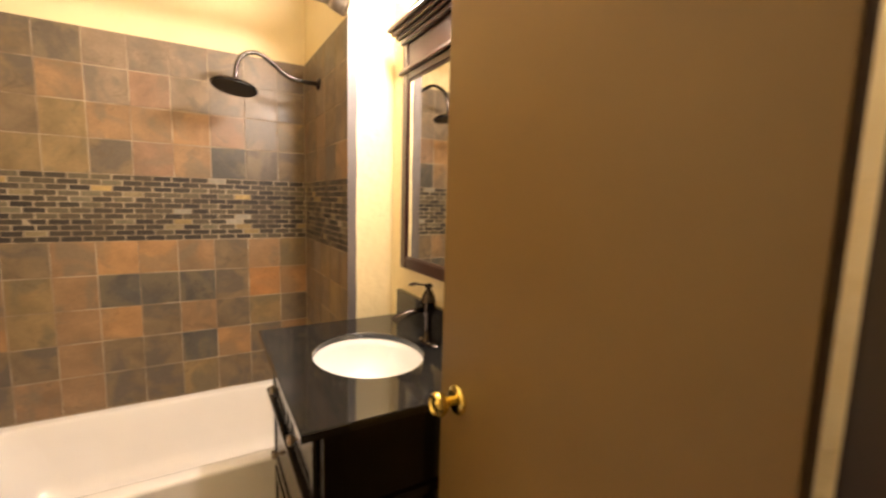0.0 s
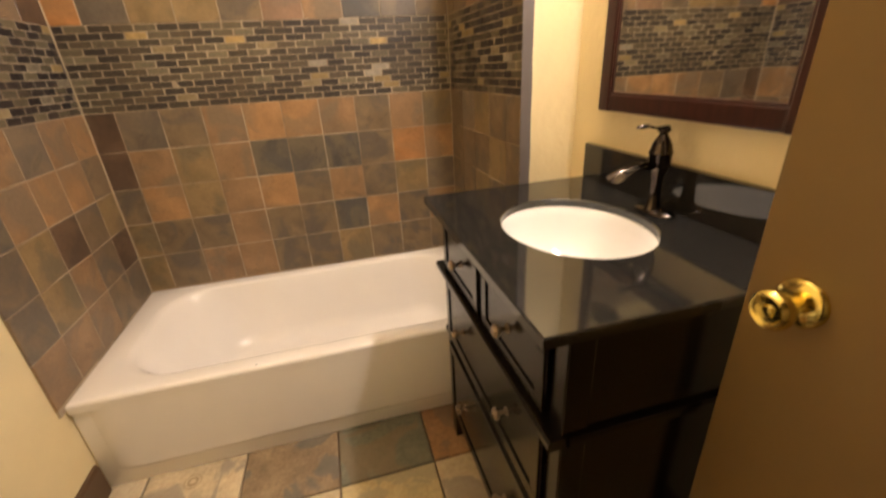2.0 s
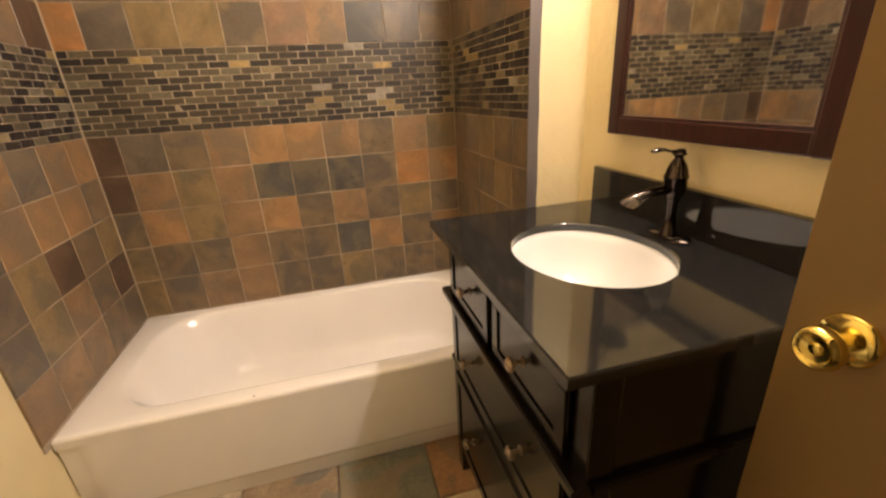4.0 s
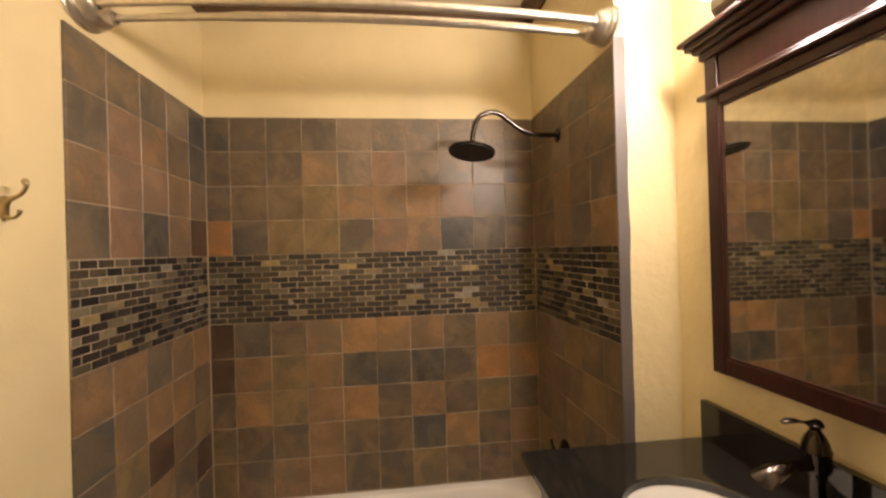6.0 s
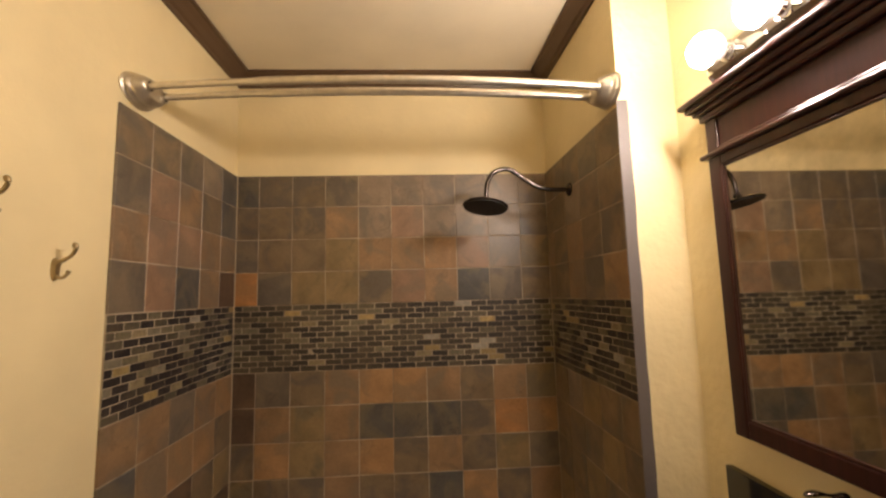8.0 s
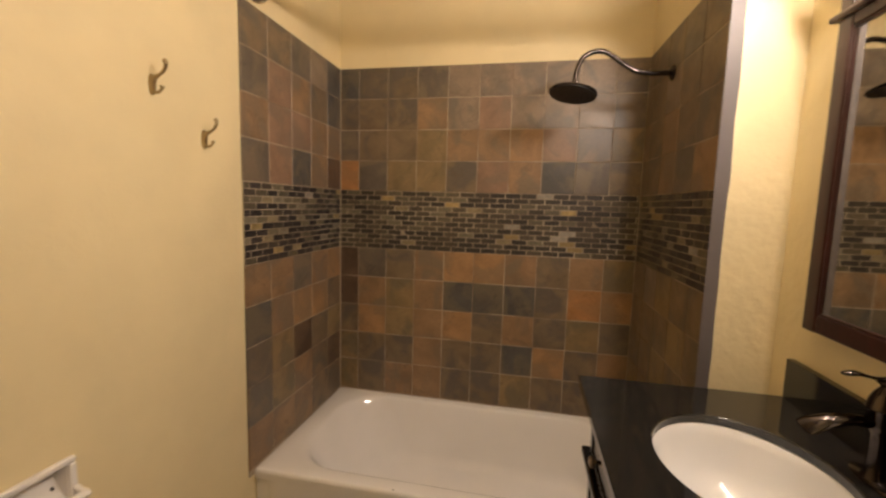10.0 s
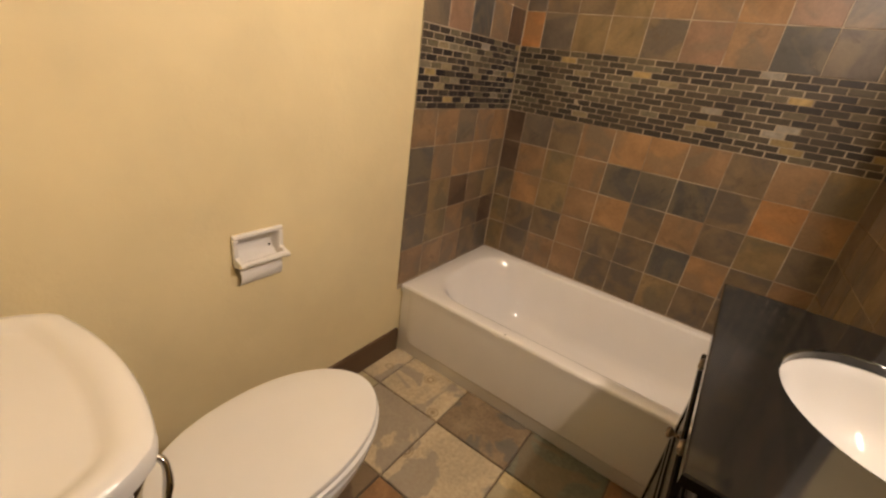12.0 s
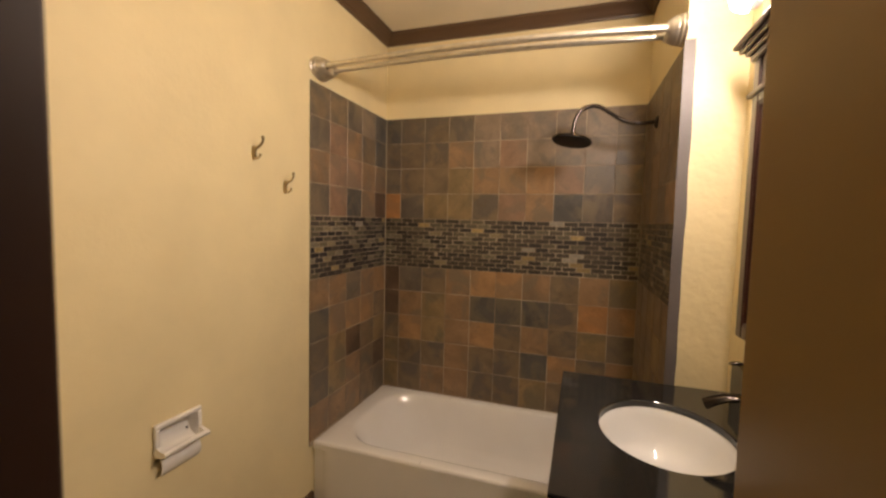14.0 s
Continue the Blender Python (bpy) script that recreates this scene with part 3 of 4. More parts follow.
def countertop():
    x0, x1, y0, y1 = 0.158, XV - 0.002, 0.775, 1.518
    t = thing("countertop", ((x0 + x1) / 2, (y0 + y1) / 2, Z_TOP - 0.02), "polished black granite countertop with an oval sink cutout", "countertop")
    m = under(t)
    n = 72

    def outer(inset, z):
        out = []
        for i in range(n):
            a = 2 * math.pi * i / n
            c, s = math.cos(a), math.sin(a)
            lx = (x1 - SINK[0] if c > 0 else SINK[0] - x0) - inset
            ly = (y1 - SINK[1] if s > 0 else SINK[1] - y0) - inset
            k = min(lx / max(abs(c), 1e-6), ly / max(abs(s), 1e-6))
            out.append([SINK[0] + k * c, SINK[1] + k * s, z])
        for cx, cy in ((x0 + inset, y0 + inset), (x1 - inset, y0 + inset), (x0 + inset, y1 - inset), (x1 - inset, y1 - inset)):
            j = min(range(n), key=lambda i: (out[i][0] - cx) ** 2 + (out[i][1] - cy) ** 2)
            out[j][0], out[j][1] = cx, cy
        return out

    def hole(grow, z):
        return [(SINK[0] + (0.165 + grow) * math.cos(2 * math.pi * i / n), SINK[1] + (0.195 + grow) * math.sin(2 * math.pi * i / n), z) for i in range(n)]

    zt = Z_TOP
    bm = loft([hole(0.0, zt - 0.020), hole(0.0, zt - 0.003), hole(0.003, zt), outer(0.003, zt), outer(0, zt - 0.003), outer(0, zt - 0.020), hole(0.0, zt - 0.020)], (False, False))
    bmesh.ops.remove_doubles(bm, verts=bm.verts[:], dist=1e-6)
    bm.transform(m)
    part("slab", bm, GRANITE, t)
    bm = box((XV - 0.022, y0, zt + 0.0005), (XV - 0.002, y1, zt + 0.106), 0.002)
    bm.transform(m)
    part("backsplash", bm, GRANITE, t)

    b = thing("sink", (SINK[0], SINK[1], zt - 0.17), "white oval undermount china sink", "sink")
    m = under(b)
    rings = []
    for f, z in ((1.07, -0.0205), (1.015, -0.0208), (0.992, -0.024), (0.955, -0.045), (0.91, -0.075), (0.83, -0.110), (0.70, -0.138), (0.50, -0.155), (0.28, -0.163), (0.14, -0.166)):
        rings.append([(SINK[0] + 0.165 * f * math.cos(2 * math.pi * i / n) , SINK[1] + 0.195 * f * math.sin(2 * math.pi * i / n), zt + z) for i in range(n)])
    bm = loft(rings, (False, True))
    bm.transform(m)
    part("bowl", bm, SINK_CHINA, b, "", True)
    bm = lathe([(0.024, 0.0), (0.024, 0.0025), (0.019, 0.004), (0.017, 0.002), (0.001, 0.002)], (SINK[0], SINK[1], zt - 0.1655), "z", 24)
    bm.transform(m)
    part("drain", bm, BRONZE, b, "bronze pop-up drain", True)


countertop()


def faucet():
    fx, fy, z = 0.640, 1.143, Z_TOP
    t = thing("faucet", (fx, fy, z), "bronze waterfall faucet with a top lever", "faucet")
    m = under(t)

    def add(name, bm, mat=BRONZE):
        bm.transform(m)
        part(name, bm, mat, t, "", True)

    plate = [[(fx + 0.008 + w * math.cos(2 * math.pi * i / 40), fy + l * math.sin(2 * math.pi * i / 40), z + h) for i in range(40)]
             for w, l, h in ((0.029, 0.060, 0.0005), (0.029, 0.060, 0.004), (0.026, 0.056, 0.008), (0.019, 0.036, 0.012), (0.017, 0.018, 0.014))]
    add("deck_plate", loft(plate))
    add("body", lathe([(0.021, 0.010), (0.016, 0.020), (0.0135, 0.050), (0.014, 0.088), (0.018, 0.099), (0.0235, 0.107), (0.0245, 0.113), (0.0245, 0.139), (0.0258, 0.142), (0.0258, 0.147),
                       (0.0238, 0.150), (0.0215, 0.161), (0.0165, 0.173), (0.011, 0.181), (0.0085, 0.186), (0.010, 0.189), (0.0145, 0.192), (0.0145, 0.196), (0.009, 0.199)], (fx, fy, z), "z", 32))
    # open spout: a trough that widens and drops towards its lip
    rings = []
    for u in np.linspace(0, 1, 10):
        x = fx - 0.016 - 0.102 * u
        w = 0.015 + 0.015 * u ** 1.5
        zz = z + 0.120 + 0.006 * math.sin(2.4 * u) - 0.030 * u ** 2
        d = 0.016 - 0.006 * u
        ring = []
        for i in range(13):
            a = math.pi * i / 12
            ring.append((x, fy + w * math.cos(a), zz - d * math.sin(a)))
        for i in range(13):
            a = math.pi * (12 - i) / 12
            ring.append((x, fy + (w - 0.0028) * math.cos(a), zz - (d - 0.0028) * math.sin(a)))
        rings.append(ring)
    add("spout", loft(rings))
    lever = smooth_path([(fx + 0.008, fy, z + 0.199), (fx - 0.020, fy, z + 0.200), (fx - 0.048, fy, z + 0.206), (fx - 0.072, fy, z + 0.204)], 5)
    add("lever", tube(lever, [0.009, 0.009, 0.008, 0.007, 0.006, 0.005, 0.005, 0.005, 0.0055, 0.007, 0.008, 0.009, 0.009, 0.0085, 0.007, 0.004], 12, None, 0.55))


faucet()


# ---- mirror and light ----
def mirror():
    yc, hw = 1.151, 0.288
    y0, y1, z0, z1 = yc - hw, yc + hw, 1.142, 1.868
    t = thing("framed_mirror", (XV, yc, z0), "wall mirror in a dark cherry frame with a cornice", "mirror")
    m = under(t)

    def add(name, bm, mat=CHERRY, label="", smooth=False):
        bm.transform(m)
        part(name, bm, mat, t, label, smooth)

    xf, xb, w = XV - 0.044, XV - 0.001, 0.044
    add("stile", box((xf, y0, z0), (xb, y0 + w, z1), 0.004))
    add("stile", box((xf, y1 - w, z0), (xb, y1, z1), 0.004))
    add("bottom_rail", box((xf + 0.001, y0 + w, z0 + 0.001), (xb, y1 - w, z0 + w), 0.004))
    add("top_rail", box((xf + 0.001, y0 + w, z1 - 0.028), (xb, y1 - w, z1), 0.004))
    for a, b in (((y0 + w, z0 + w), (y0 + w + 0.006, z1 - 0.028)), ((y1 - w - 0.006, z0 + w), (y1 - w, z1 - 0.028)), ((y0 + w + 0.006, z0 + w), (y1 - w - 0.006, z0 + w + 0.006)), ((y0 + w + 0.006, z1 - 0.034), (y1 - w - 0.006, z1 - 0.028))):
        add("inner_bead", box((xf + 0.003, a[0], a[1]), (xb, b[0], b[1]), 0.002))
    add("glass", box((XV - 0.036, y0 + w + 0.004, z0 + w + 0.004), (XV - 0.030, y1 - w - 0.004, z1 - 0.030), 0.0), MIRROR, "silvered mirror glass")
    add("ledge_moulding", box((xf - 0.010, y0 - 0.022, z1), (xb, y1 + 0.022, z1 + 0.014), 0.005))
    add("frieze", box((xf + 0.006, y0 + 0.004, z1 + 0.014), (xb, y1 - 0.004, 1.972), 0.002))
    for y in (y0, y1 - 0.040):
        add("frieze_block", box((xf, y, z1 + 0.014), (xf + 0.010, y + 0.040, 1.972), 0.003))
    add("frieze_bead", box((xf, y0 + 0.04, z1 + 0.014), (xf + 0.008, y1 - 0.04, z1 + 0.024), 0.003))
    for k, (z, h, p) in enumerate(((1.972, 0.020, 0.012), (1.992, 0.014, 0.026), (2.006, 0.016, 0.042), (2.022, 0.014, 0.058))):
        add("cornice", box((xf - p * 0.8, y0 - p * 0.8, z), (xb, y1 + p * 0.8, z + h), 0.005))


mirror()


def vanity_light():
    yc, z = 1.082, 2.115
    t = thing("vanity_light", (XV, yc, z), "chrome bar light with lit round globe bulbs", "wall lamp")
    m = under(t)
    prof = [(0, -0.060), (0.012, -0.060), (0.020, -0.052), (0.036, -0.030), (0.040, -0.022), (0.040, 0.022), (0.036, 0.030), (0.020, 0.052), (0.012, 0.060), (0, 0.060)]
    bm = prism(prof, (XV - 0.001, yc - 0.33, z), (XV - 0.001, yc + 0.33, z), (-1, 0, 0))
    bm.transform(m)
    part("bar", bm, CHROME, t)
    for i in range(4):
        y = yc + (i - 1.5) * 0.160
        bm = lathe([(0.026, -0.038), (0.026, -0.052), (0.020, -0.054), (0.020, -0.066)], (XV, y, z), "x", 24)
        bm.transform(m)
        part("socket", bm, CHROME, t, "", True)
        # only the front dome glows; the opaque back is added to block light
        r, c, cut = 0.0435, -0.107, math.pi - 1.6
        prof = [(0.014, -0.062), (0.018, -0.068)] + [(r * math.sin(a), c + r * math.cos(a)) for a in np.linspace(0.45, cut, 8)]
        bm = lathe(prof, (XV, y, z), "x", 32, (True, False))
        bm.transform(m)
        bulb = part("bulb", bm, BULB_SHIELD, t, "white globe bulb, opaque back added to hold light off the wall", True)
        prof = [((r - 0.0004) * math.sin(a), c + (r - 0.0004) * math.cos(a)) for a in np.linspace(cut - 0.02, math.pi - 0.02, 16)]
        bm = lathe(prof, (XV, y, z), "x", 32)
        bm.transform(m)
        part("lit_dome", bm, GLOW, bulb, "lit frosted dome", True)


vanity_light()


# ---- door ----
def door():
    x0, x1, y0, y1 = 0.466, 0.501, 0.098, 0.747
    t = thing("door_1", (x1, y0, 0.01), "flat brown painted door standing open, brass knob", "door", kind="structure")
    m = under(t)

    def add(name, bm, mat, label="", smooth=False):
        bm.transform(m)
        return part(name, bm, mat, t, label, smooth)

    add("leaf", box((x0, y0 + 0.001, 0.012), (x1, y1, 2.040), 0.0015), DOOR)
    kz, ky = 0.980, 0.676
    for s, x in ((-1, x0), (1, x1)):
        rose = [(0.033, 0.0), (0.033, 0.003), (0.030, 0.007), (0.022, 0.010), (0.012, 0.012)]
        grip = [(0.011, 0.010), (0.011, 0.024), (0.014, 0.028), (0.021, 0.034), (0.0255, 0.041), (0.0265, 0.048), (0.025, 0.055), (0.021, 0.059), (0.019, 0.0585), (0.016, 0.055), (0.008, 0.054), (0.006, 0.0565), (0.001, 0.057)]
        k = add("door_knob", lathe([(r, s * h) for r, h in grip], (x, ky, kz), "x", 32), BRASS, "polished brass knob", True)
        bm = lathe([(r, s * h) for r, h in rose], (x, ky, kz), "x", 32)
        bm.transform(m)
        part("rose", bm, BRASS, k, "", True)
    add("latch_plate", box((x0 + 0.006, y1 - 0.0005, kz - 0.03), (x1 - 0.006, y1 + 0.0015, kz + 0.03), 0.0005), BRASS)
    for z in (0.25, 1.05, 1.82):
        add("hinge", tube([(x1 + 0.001, y0 - 0.005, z - 0.045), (x1 + 0.001, y0 - 0.005, z + 0.045)], 0.005, 12), BRASS, "", True)


door()


# ---- toilet ----
def toilet():
    cx = -0.606
    t = thing("toilet", (cx, 0.55, 0), "white china toilet with its lid closed", "toilet")
    m = under(t)

    def add(name, bm, mat, label="", smooth=True):
        bm.transform(m)
        return part(name, bm, mat, t, label, smooth)

    def egg(z, w, back, front, grow=0.0, n=56):
        """Oval outline: squarish at the back, pointed at the front."""
        out = []
        for i in range(n):
            a = 2 * math.pi * i / n
            c, s = math.cos(a), math.sin(a)
            mid = back + 0.49 * (front - back)
            ly = (front - mid if s > 0 else mid - back) + grow
            p = 2.0 if s > 0 else 2.3
            x = (w / 2 + grow) * math.copysign(abs(c) ** (2 / p), c)
            out.append((cx + x, mid + ly * math.copysign(abs(s) ** (2 / p), s), z))
        return out

    add("base", loft([egg(0.0, 0.22, 0.30, 0.80), egg(0.02, 0.22, 0.30, 0.80), egg(0.06, 0.20, 0.31, 0.79), egg(0.18, 0.21, 0.31, 0.80), egg(0.27, 0.29, 0.33, 0.88), egg(0.34, 0.365, 0.37, 0.955),
                      egg(0.385, 0.390, 0.38, 0.985), egg(0.410, 0.396, 0.38, 0.990), egg(0.417, 0.386, 0.385, 0.984)]), CHINA)
    add("seat", loft([egg(0.4195, 0.378, 0.45, 0.981), egg(0.423, 0.391, 0.443, 0.989), egg(0.436, 0.391, 0.443, 0.989), egg(0.4395, 0.380, 0.45, 0.982)]), SEAT)
    add("lid", loft([egg(0.4425, 0.372, 0.415, 0.980), egg(0.446, 0.382, 0.408, 0.986), egg(0.455, 0.384, 0.405, 0.987), egg(0.461, 0.378, 0.410, 0.983), egg(0.4645, 0.352, 0.43, 0.966), egg(0.467, 0.24, 0.51, 0.88)]), SEAT)
    for x in (cx - 0.075, cx + 0.075):
        add("hinge", box((x - 0.020, 0.425, 0.419), (x + 0.020, 0.470, 0.4405), 0.006, 3), SEAT)
    y0, tx = YF + 0.012, cx - 0.016

    def tank(z, w, d, bow, k=26):
        """Tank outline: straight back, front bowed out."""
        out = [(tx - w / 2, y0, z), (tx - w / 2, y0 + d * 0.5, z)]
        for i in range(k + 1):
            u = -1 + 2 * i / k
            edge = 0.060 * (max(0.0, abs(u) - 0.78) / 0.22) ** 2
            out.append((tx + u * w / 2 * (1 - 0.012 * abs(u) ** 8), y0 + d + bow * (1 - u * u) - edge, z))
        return out + [(tx + w / 2, y0 + d * 0.5, z), (tx + w / 2, y0, z)]

    add("tank", loft([tank(0.405, 0.40, 0.18, 0.015), tank(0.42, 0.42, 0.19, 0.02), tank(0.60, 0.45, 0.215, 0.03), tank(0.806, 0.470, 0.232, 0.036)]), CHINA)
    add("tank_lid", loft([tank(0.8070, 0.490, 0.246, 0.041), tank(0.8130, 0.506, 0.257, 0.045), tank(0.8380, 0.510, 0.259, 0.046), tank(0.8470, 0.506, 0.256, 0.045), tank(0.8525, 0.494, 0.248, 0.043),
                          tank(0.8540, 0.472, 0.233, 0.038), tank(0.8515, 0.452, 0.220, 0.034), tank(0.8445, 0.440, 0.212, 0.031), tank(0.8430, 0.425, 0.202, 0.029), tank(0.8430, 0.30, 0.14, 0.02)]), CHINA)
    lever = add("flush_lever", tube(smooth_path([(-0.455, 0.372, 0.776), (-0.455, 0.402, 0.778), (-0.444, 0.411, 0.768), (-0.431, 0.408, 0.746), (-0.415, 0.396, 0.722)], 5),
                                    [0.005] * 8 + [0.0052, 0.0054, 0.0056, 0.0058, 0.006, 0.0065, 0.007, 0.0075, 0.0078, 0.0078, 0.007, 0.006, 0.004], 12), CHROME, "chrome flush lever")
    bm = lathe([(0.017, 0.366), (0.017, 0.384), (0.013, 0.390), (0.006, 0.391)], (-0.455, 0.0, 0.776), "y", 20)
    bm.transform(m)
    part("escutcheon", bm, CHROME, lever, "", True)
    add("supply_hose", tube(smooth_path([(cx - 0.14, y0 + 0.06, 0.408), (cx - 0.15, y0 + 0.06, 0.28), (cx - 0.17, y0 + 0.02, 0.18), (cx - 0.17, y0 - 0.010, 0.17)], 5), 0.006, 10), CHROME, "braided supply hose")


toilet()


# ---- small wall fittings ----
def wall_hook(y, z):
    t = thing("wall_hook", (XL, y, z), "satin brass double robe hook on the yellow wall", "hook", "robe hooks on the wall")
    bm = loft([[(d, w * math.cos(2 * math.pi * i / 20), h * math.sin(2 * math.pi * i / 20)) for i in range(20)] for d, w, h in ((0, 0.0095, 0.028), (0.004, 0.0095, 0.028), (0.010, 0.006, 0.021))])
    part("plate", bm, HOOK, t, "", True)
    up = smooth_path([(0.004, 0, 0.004), (0.012, 0, 0.017), (0.026, 0, 0.024), (0.040, 0, 0.033), (0.048, 0, 0.048), (0.045, 0, 0.063)], 5)
    part("upper_prong", tube(up, [0.0068] * 5 + [0.0055] * 5 + [0.0042] * 6 + [0.0044] * 4 + [0.0052, 0.0058, 0.0062, 0.0062, 0.0058, 0.004], 10), HOOK, t, "", True)
    low = smooth_path([(0.004, 0, -0.012), (0.012, 0, -0.020), (0.024, 0, -0.020), (0.033, 0, -0.011), (0.035, 0, -0.004)], 5)
    part("lower_prong", tube(low, [0.0045] * 6 + [0.0036] * 10 + [0.005] * 6, 10), HOOK, t, "", True)
    for dz in (-0.024, 0.024):
        part("screw", lathe([(0.003, 0.0), (0.003, 0.0065), (0.002, 0.0075)], (0, 0, dz), "x", 10), HOOK, t, "", True)
    return t


first = wall_hook(1.236, 1.719)
copy_thing(first, pose(XL, 1.412, 1.603))


def paper_holder():
    y0, y1, z0, z1 = HOLDER
    t = thing("toilet_paper_holder", (XL, (y0 + y1) / 2, z0), "white recessed toilet paper holder with an empty roller", "paper holder")
    m = under(t)

    def add(name, bm, smooth=False, mat=PLASTIC):
        bm.transform(m)
        part(name, bm, mat, t, "", smooth)

    b, x, d = 0.016, XL + 0.0005, 0.014
    zm = 0.5 * (z0 + z1)
    add("frame", box((x, y0, z1 - b), (x + d, y1, z1), 0.005, 3))
    for y in (y0, y1 - b):
        add("frame", box((x, y, zm - 0.010), (x + d, y + b, z1 - b), 0.004))
        inner = y + b - 0.003 if y == y0 else y - 0.001
        add("cheek", box((x - 0.034, inner, zm - 0.014), (x + 0.006, inner + 0.004, z1 - b + 0.004), 0.001))
    # scooped back, running out into a rounded lip under the roller
    line = smooth_path([(0.008, 0, z1 - b + 0.002), (-0.020, 0, z1 - b - 0.004), (-0.032, 0, z1 - b - 0.026), (-0.026, 0, zm + 0.014), (-0.010, 0, zm - 0.004), (0.010, 0, zm - 0.016), (0.021, 0, z0 + 0.048), (0.021, 0, z0 + 0.028), (0.013, 0, z0 + 0.010), (0.001, 0, z0)], 4)
    tip = next(i for i, p in enumerate(line) if p.z < zm - 0.012)
    for name, run, ya, yb in (("back", line[:tip + 1], y0 + b - 0.002, y1 - b + 0.002), ("lip", line[tip:], y0 + 0.013, y1 - 0.013)):
        bm = bmesh.new()
        cols = [[(bm.verts.new((x + p.x, y, p.z)), bm.verts.new((x + p.x - 0.003, y, p.z - 0.002))) for p in run] for y in (ya, yb)]
        for i in range(len(run) - 1):
            for k in (0, 1):
                bm.faces.new((cols[0][i][k], cols[0][i + 1][k], cols[1][i + 1][k], cols[1][i][k]))
            for c in cols:
                bm.faces.new((c[i][0], c[i + 1][0], c[i + 1][1], c[i][1]))
        for i in (0, len(run) - 1):
            bm.faces.new((cols[0][i][0], cols[1][i][0], cols[1][i][1], cols[0][i][1]))
        add(name, bm, True)
    for y in (y0 + 0.001, y1 - 0.013):
        bm = loft([[(x + q, yy, zm + h) for q, h in ((0.004, 0.020), (0.028, 0.010), (0.046, 0.007), (0.052, 0.000), (0.046, -0.009), (0.028, -0.012), (0.004, -0.016))] for yy in (y, y + 0.012)])
        add("arm", bm)
    add("roller", tube([(x + 0.040, y0 + 0.012, 0.745), (x + 0.040, (y0 + y1) / 2, 0.745), (x + 0.040, (y0 + y1) / 2 + 0.001, 0.745), (x + 0.040, y1 - 0.012, 0.745)], [0.0085, 0.0085, 0.0095, 0.0095], 18), True)
    for y in (y0 + b + 0.004, y1 - b - 0.012):
        add("screw", lathe([(0.0033, -0.004), (0.0033, 0.0025), (0.002, 0.0035)], (x - 0.024, y, zm + 0.014), "x", 10), False, BRONZE)


paper_holder()


# ---- tiles: pieces of walls and floor ----
PIECES = {}


def slab(w, h, d, c, material):
    """A tile face: w by h, standing d proud, edges chamfered by c; it looks along -y."""
    key = (round(w, 4), round(h, 4), d, c, material.name)
    if key not in PIECES:
        a, b = w / 2, h / 2
        v = [(-a, 0, -b), (a, 0, -b), (a, 0, b), (-a, 0, b), (-a, c - d, -b), (a, c - d, -b), (a, c - d, b), (-a, c - d, b),
             (c - a, -d, c - b), (a - c, -d, c - b), (a - c, -d, b - c), (c - a, -d, b - c)]
        f = [(0, 1, 5, 4), (1, 2, 6, 5), (2, 3, 7, 6), (3, 0, 4, 7), (4, 5, 9, 8), (5, 6, 10, 9), (6, 7, 11, 10), (7, 4, 8, 11), (8, 9, 10, 11)]
        me = bpy.data.meshes.new("tile")
        me.from_pydata(v, [], f)
        me.materials.append(material)
        PIECES[key] = me
    return PIECES[key]


rng = random.Random(7)


def lay(name, me, parent, m):
    ob = new(name, me)
    ob.parent = parent
    ob.matrix_basis = m
    return ob


JOINT = 0.0031
ROWS_Z = [Z_BAND1 + PITCH * i for i in (3, 2, 1, 0)] + [Z_BAND0 - PITCH * (i + 1) for i in range(5)]


def tiled(parent, place, cols, tints):
    """place(u, z): the pose of a piece whose centre lies u along the wall; cols: (start, width) pairs over and under the band; tints: a row of letters for each course."""
    for r, z in enumerate(ROWS_Z):
        for (u, w), tint in zip(cols[0] if r < 4 else cols[1], tints[r]):
            wob = Euler((rng.gauss(0, 0.002), rng.gauss(0, 0.002), rng.gauss(0, 0.002))).to_matrix().to_4x4()
            h = PITCH if r < 8 else PITCH + z - Z_RIM - 0.003
            lay("tile", slab(w - JOINT, h - JOINT, 0.008, 0.0016, TILE[tint]), parent, place(u + w / 2, z + PITCH - h / 2) @ wob)


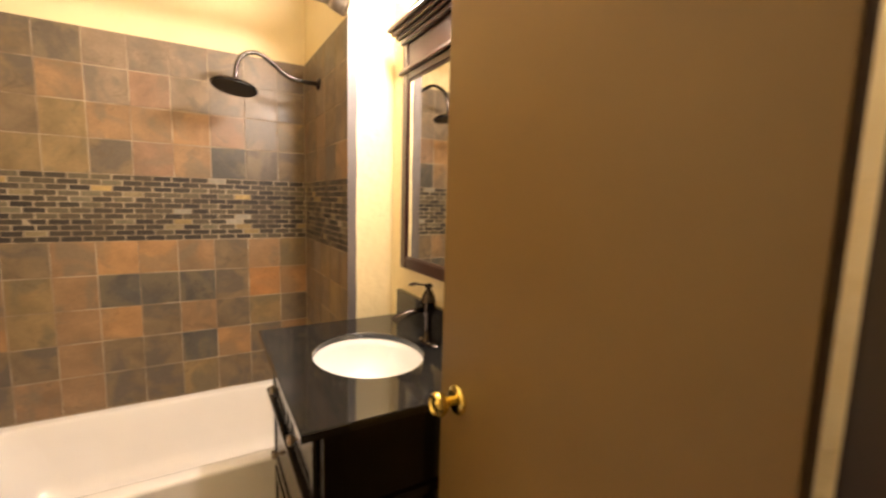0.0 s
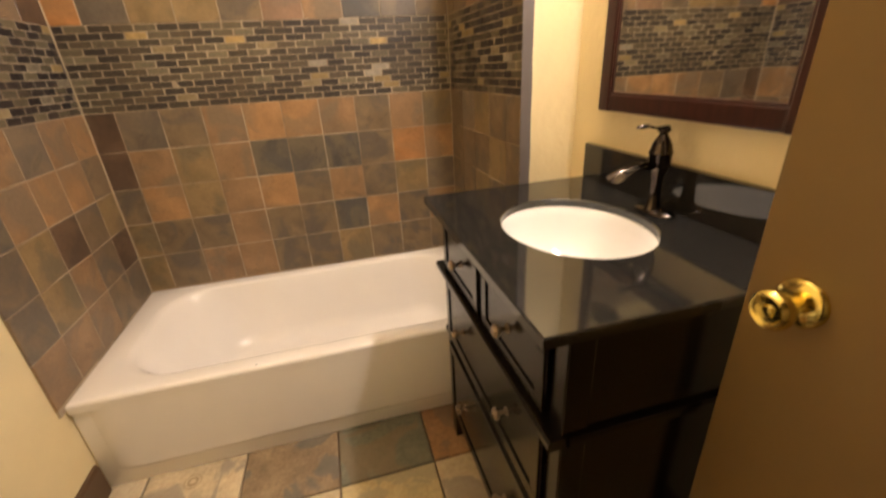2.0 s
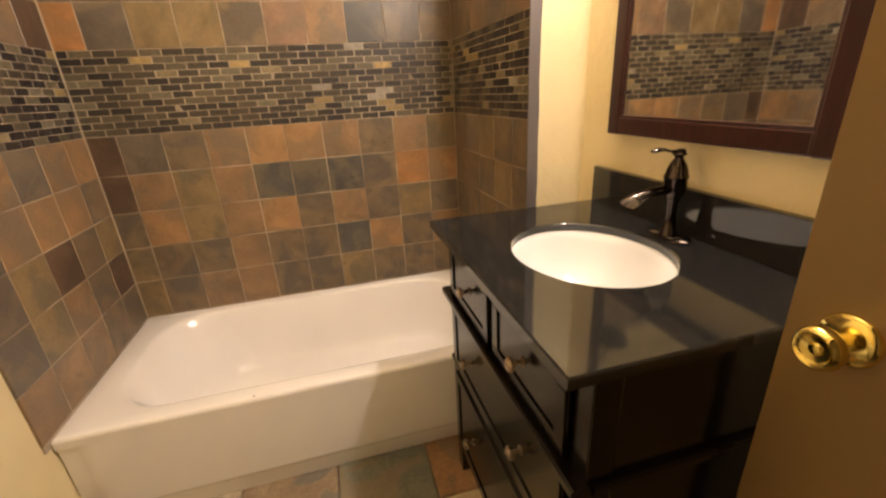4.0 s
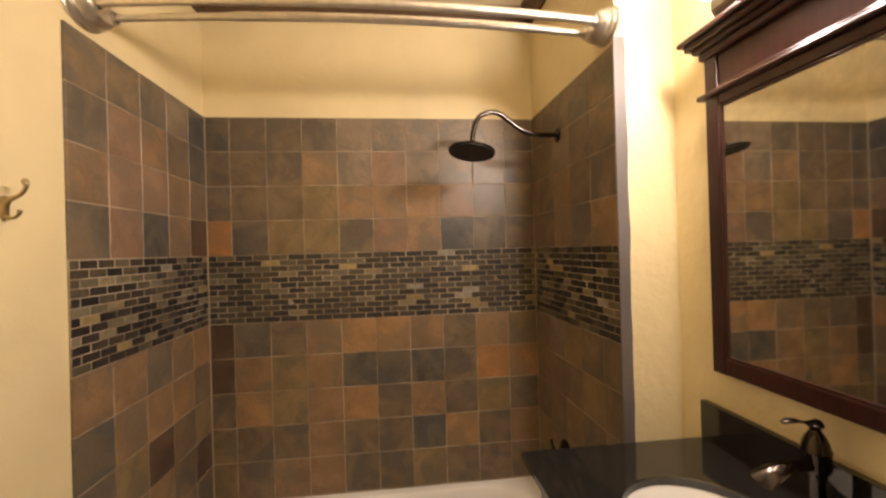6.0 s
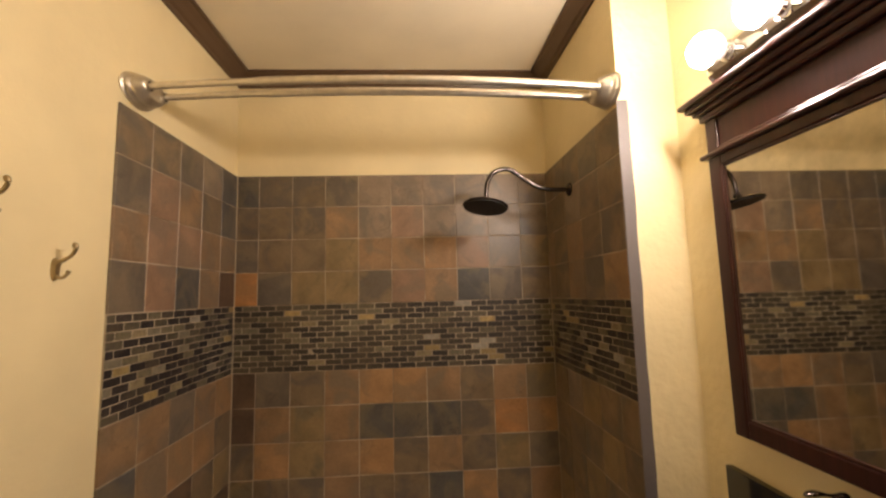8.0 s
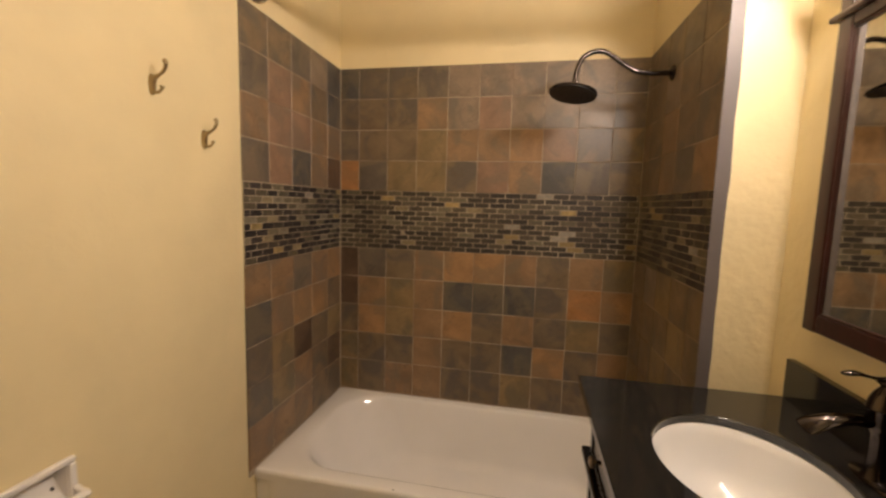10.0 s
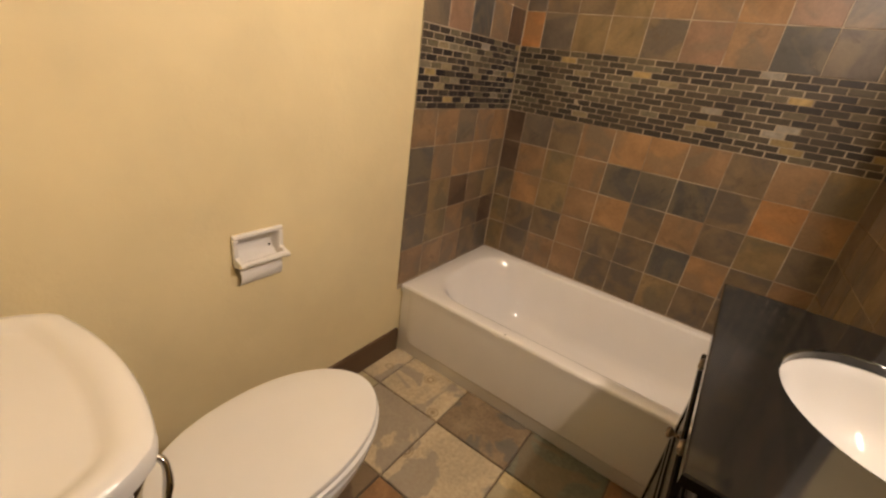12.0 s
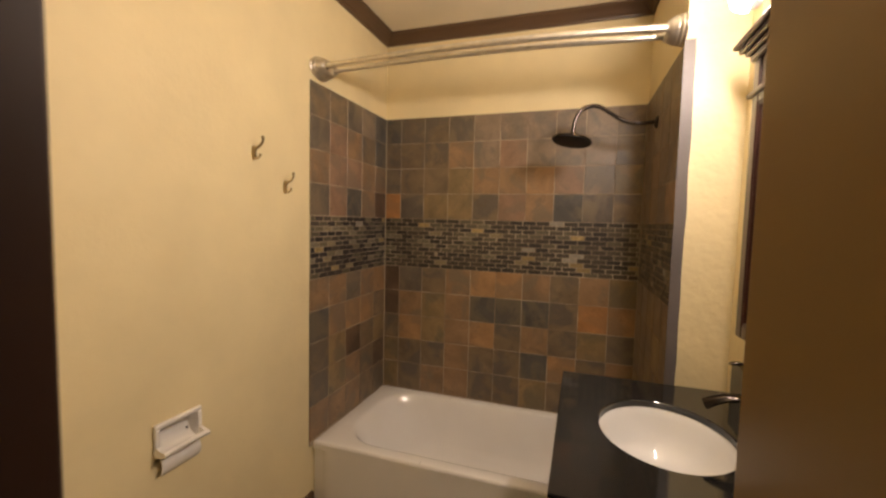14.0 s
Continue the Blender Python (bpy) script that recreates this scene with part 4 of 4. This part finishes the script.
def band(parent, place, u0, u1, single, bw=0.0765, accents=(), stones=MOSAIC):
    """Running bond of small stones between u0 and u1; past 'single' pieces the far rest is joined. accents: (course, place along the wall, tone) of stones that stand out."""
    rows, j, jv = 12, 0.0028, 0.0050
    h = (Z_BAND1 - Z_BAND0) / rows
    left, made, rest = [], 0, bmesh.new()
    for r in range(rows):
        u = u0 - (bw / 2 if r % 2 else 0.0)
        while u < u1:
            a, b = max(u, u0), min(u + bw, u1)
            if b - a > 0.010:
                left.append((r, a, b))
            u += bw
    left.sort(key=lambda q: abs((q[1] + q[2]) / 2 - (u0 + u1) / 2))
    for r, a, b in left:
        w = round((b - a) / 0.002) * 0.002
        p = place((a + b) / 2, Z_BAND0 + h * (r + 0.5)) @ pose(0, rng.uniform(-0.0012, 0.0006), 0, rng.gauss(0, 0.6), rng.gauss(0, 0.3), rng.gauss(0, 0.5))
        tone = [k for q, at, k in accents if q == r and a <= at < b]
        me = slab(w - jv, h - j, 0.0068, 0.0010, ACCENT[tone[0]] if tone else stones)
        if made < single:
            lay("mosaic_brick", me, parent, p)
            made += 1
        else:
            vs = [rest.verts.new(p @ v.co) for v in me.vertices]
            for f in me.polygons:
                rest.faces.new([vs[i] for i in f.vertices])
    if len(rest.verts):
        tagged(part("mosaic_bricks", rest, stones, parent), kind="stuff")
    else:
        rest.free()


ZT1 = Z_BAND1 + 4 * PITCH
XT0, XT1, YT1 = XL + 0.008, XR - 0.008, YB - 0.008

# back wall
part("grout", box((XL, YB - 0.0066, 0.36), (XR, YB, Z_BAND0)), GROUT, wall_back)
part("grout", box((XL, YB - 0.0066, Z_BAND1), (XR, YB, ZT1 - 0.002)), GROUT, wall_back)
part("grout", box((XL, YB - 0.0058, Z_BAND0), (XR, YB, Z_BAND1)), BAND_GROUT, wall_back)
def columns(*joints):
    return [(a, b - a) for a, b in zip(joints, joints[1:])]


back_cols = columns(XT0, *[-0.899 + 0.1572 * i for i in range(9)], XT1)
BACK = ["kddngggggd", "dddbgtgggd", "nddlbbotgl", "unlldtbknd", "rndboobdbl", "rblbkkkduo", "dolbodbdln", "lddbddkodb", "ldbbddlddd"]
tiled(wall_back, lambda u, z: pose(u, YB, z), (back_cols, back_cols), BACK)
STANDOUT = ((11, 0.05, "pale"), (8, 0.16, "gold"), (9, -0.38, "gold"), (5, -0.10, "pale"), (8, -0.30, "tan"), (3, 0.12, "pale"), (1, -0.60, "tan"), (8, -0.64, "tan"), (10, -0.72, "gold"), (4, 0.22, "pale"), (2, -0.14, "tan"))
band(wall_back, lambda u, z: pose(u, YB, z), XT0, XT1, 300, 0.0765, STANDOUT, HAZED_BROWN_MOSAIC)

# left wall: u runs from the tub front to the back corner
part("grout", box((XL, YTL + 0.002, 0.36), (XL + 0.0066, YB - 0.007, Z_BAND0)), GROUT, wall_left)
part("grout", box((XL, YTL + 0.002, Z_BAND1), (XL + 0.0066, YB - 0.007, ZT1 - 0.002)), GROUT, wall_left)
part("grout", box((XL, YTL + 0.002, Z_BAND0), (XL + 0.0058, YB - 0.006, Z_BAND1)), BAND_GROUT, wall_left)
left_cols = columns(YTL, 1.735, 1.895, 2.052, 2.212, YT1)
LEFT = ["ddngk", "ntbdk", "bttbb", "ntkbr", "bbnbo", "kbood", "dlrdl", "dlbdr", "bbbdd"]
tiled(wall_left, lambda u, z: pose(XL, u, z, 0, 0, 90), (left_cols, left_cols), LEFT)
band(wall_left, lambda u, z: pose(XL, u, z, 0, 0, 90), YTL, YT1, 300, 0.0695, ((9, 1.70, "tan"), (6, 1.78, "tan"), (3, 1.72, "tan"), (10, 2.0, "pale"), (1, 1.9, "tan")))

# shower end wall
part("grout", skewed(-0.0066, 0.0005, YT, YB - 0.007, 0.36, Z_BAND0), GROUT, wall_end)
part("grout", skewed(-0.0066, 0.0005, YT, YB - 0.007, Z_BAND1, ZT1 - 0.002), GROUT, wall_end)
part("grout", skewed(-0.0058, 0.0005, YT, YB - 0.006, Z_BAND0, Z_BAND1), BAND_GROUT, wall_end)
end_upper = columns(YT + 0.001, 1.784, 1.950, 2.112, 2.270, YT1)
end_lower = columns(YT + 0.001, 1.727, 1.884, 2.042, 2.200, YT1)
END = ["dnddd", "ddgdd", "ddbdb", "bnbdd", "ddlgd", "dlddd", "gdldd", "ddgdl", "dgddd"]
tiled(wall_end, lambda u, z: pose(end_x(u), u, z, 0, 0, -89), (end_upper, end_lower), END)
band(wall_end, lambda u, z: pose(end_x(u), u, z, 0, 0, -89), YT + 0.001, YT1, 300, 0.0695, ((9, 2.16, "gold"), (5, 1.86, "tan"), (4, 1.72, "pale"), (8, 1.70, "tan"), (1, 1.95, "tan")))

for x, s in ((XT0, 1),):
    bm = tube([(x + s * 0.001, YT1 - 0.001, Z_RIM + 0.004), (x + s * 0.001, YT1 - 0.001, ZT1)], 0.0032, 8)
    part("caulk_bead", bm, CAULK, wall_back, "pale caulk bead in the corner", True)

# floor
FP = 0.329
FLOOR_ROWS = ["cream cream umber green rust rust", "yellow cream cream yellow cream brown", "cream brown rust brown cream green", "brown cream brown green cream umber", "green brown cream brown rust cream", "cream green brown cream brown rust"]
for r, names in enumerate(FLOOR_ROWS):
    for c, kind in enumerate(names.split()):
        x0, y0 = -0.889 + FP * (c - 1), 1.378 + FP - FP * r
        xa, xb, ya, yb = max(x0, XL), min(x0 + FP, XV), max(y0 - FP, YF - 0.3), min(y0, YT + 0.01)
        if xb - xa < 0.02 or yb - ya < 0.02:
            continue
        w, h = xb - xa - 0.006, yb - ya - 0.006
        p = pose((xa + xb) / 2, (ya + yb) / 2, -0.010, -90, 0, 0) @ pose(0, 0, 0, rng.gauss(0, 0.15), rng.gauss(0, 0.15), 0)
        lay("floor_tile", slab(w, h, 0.0095, 0.003, FLOOR_TILE[kind]), floor, p)
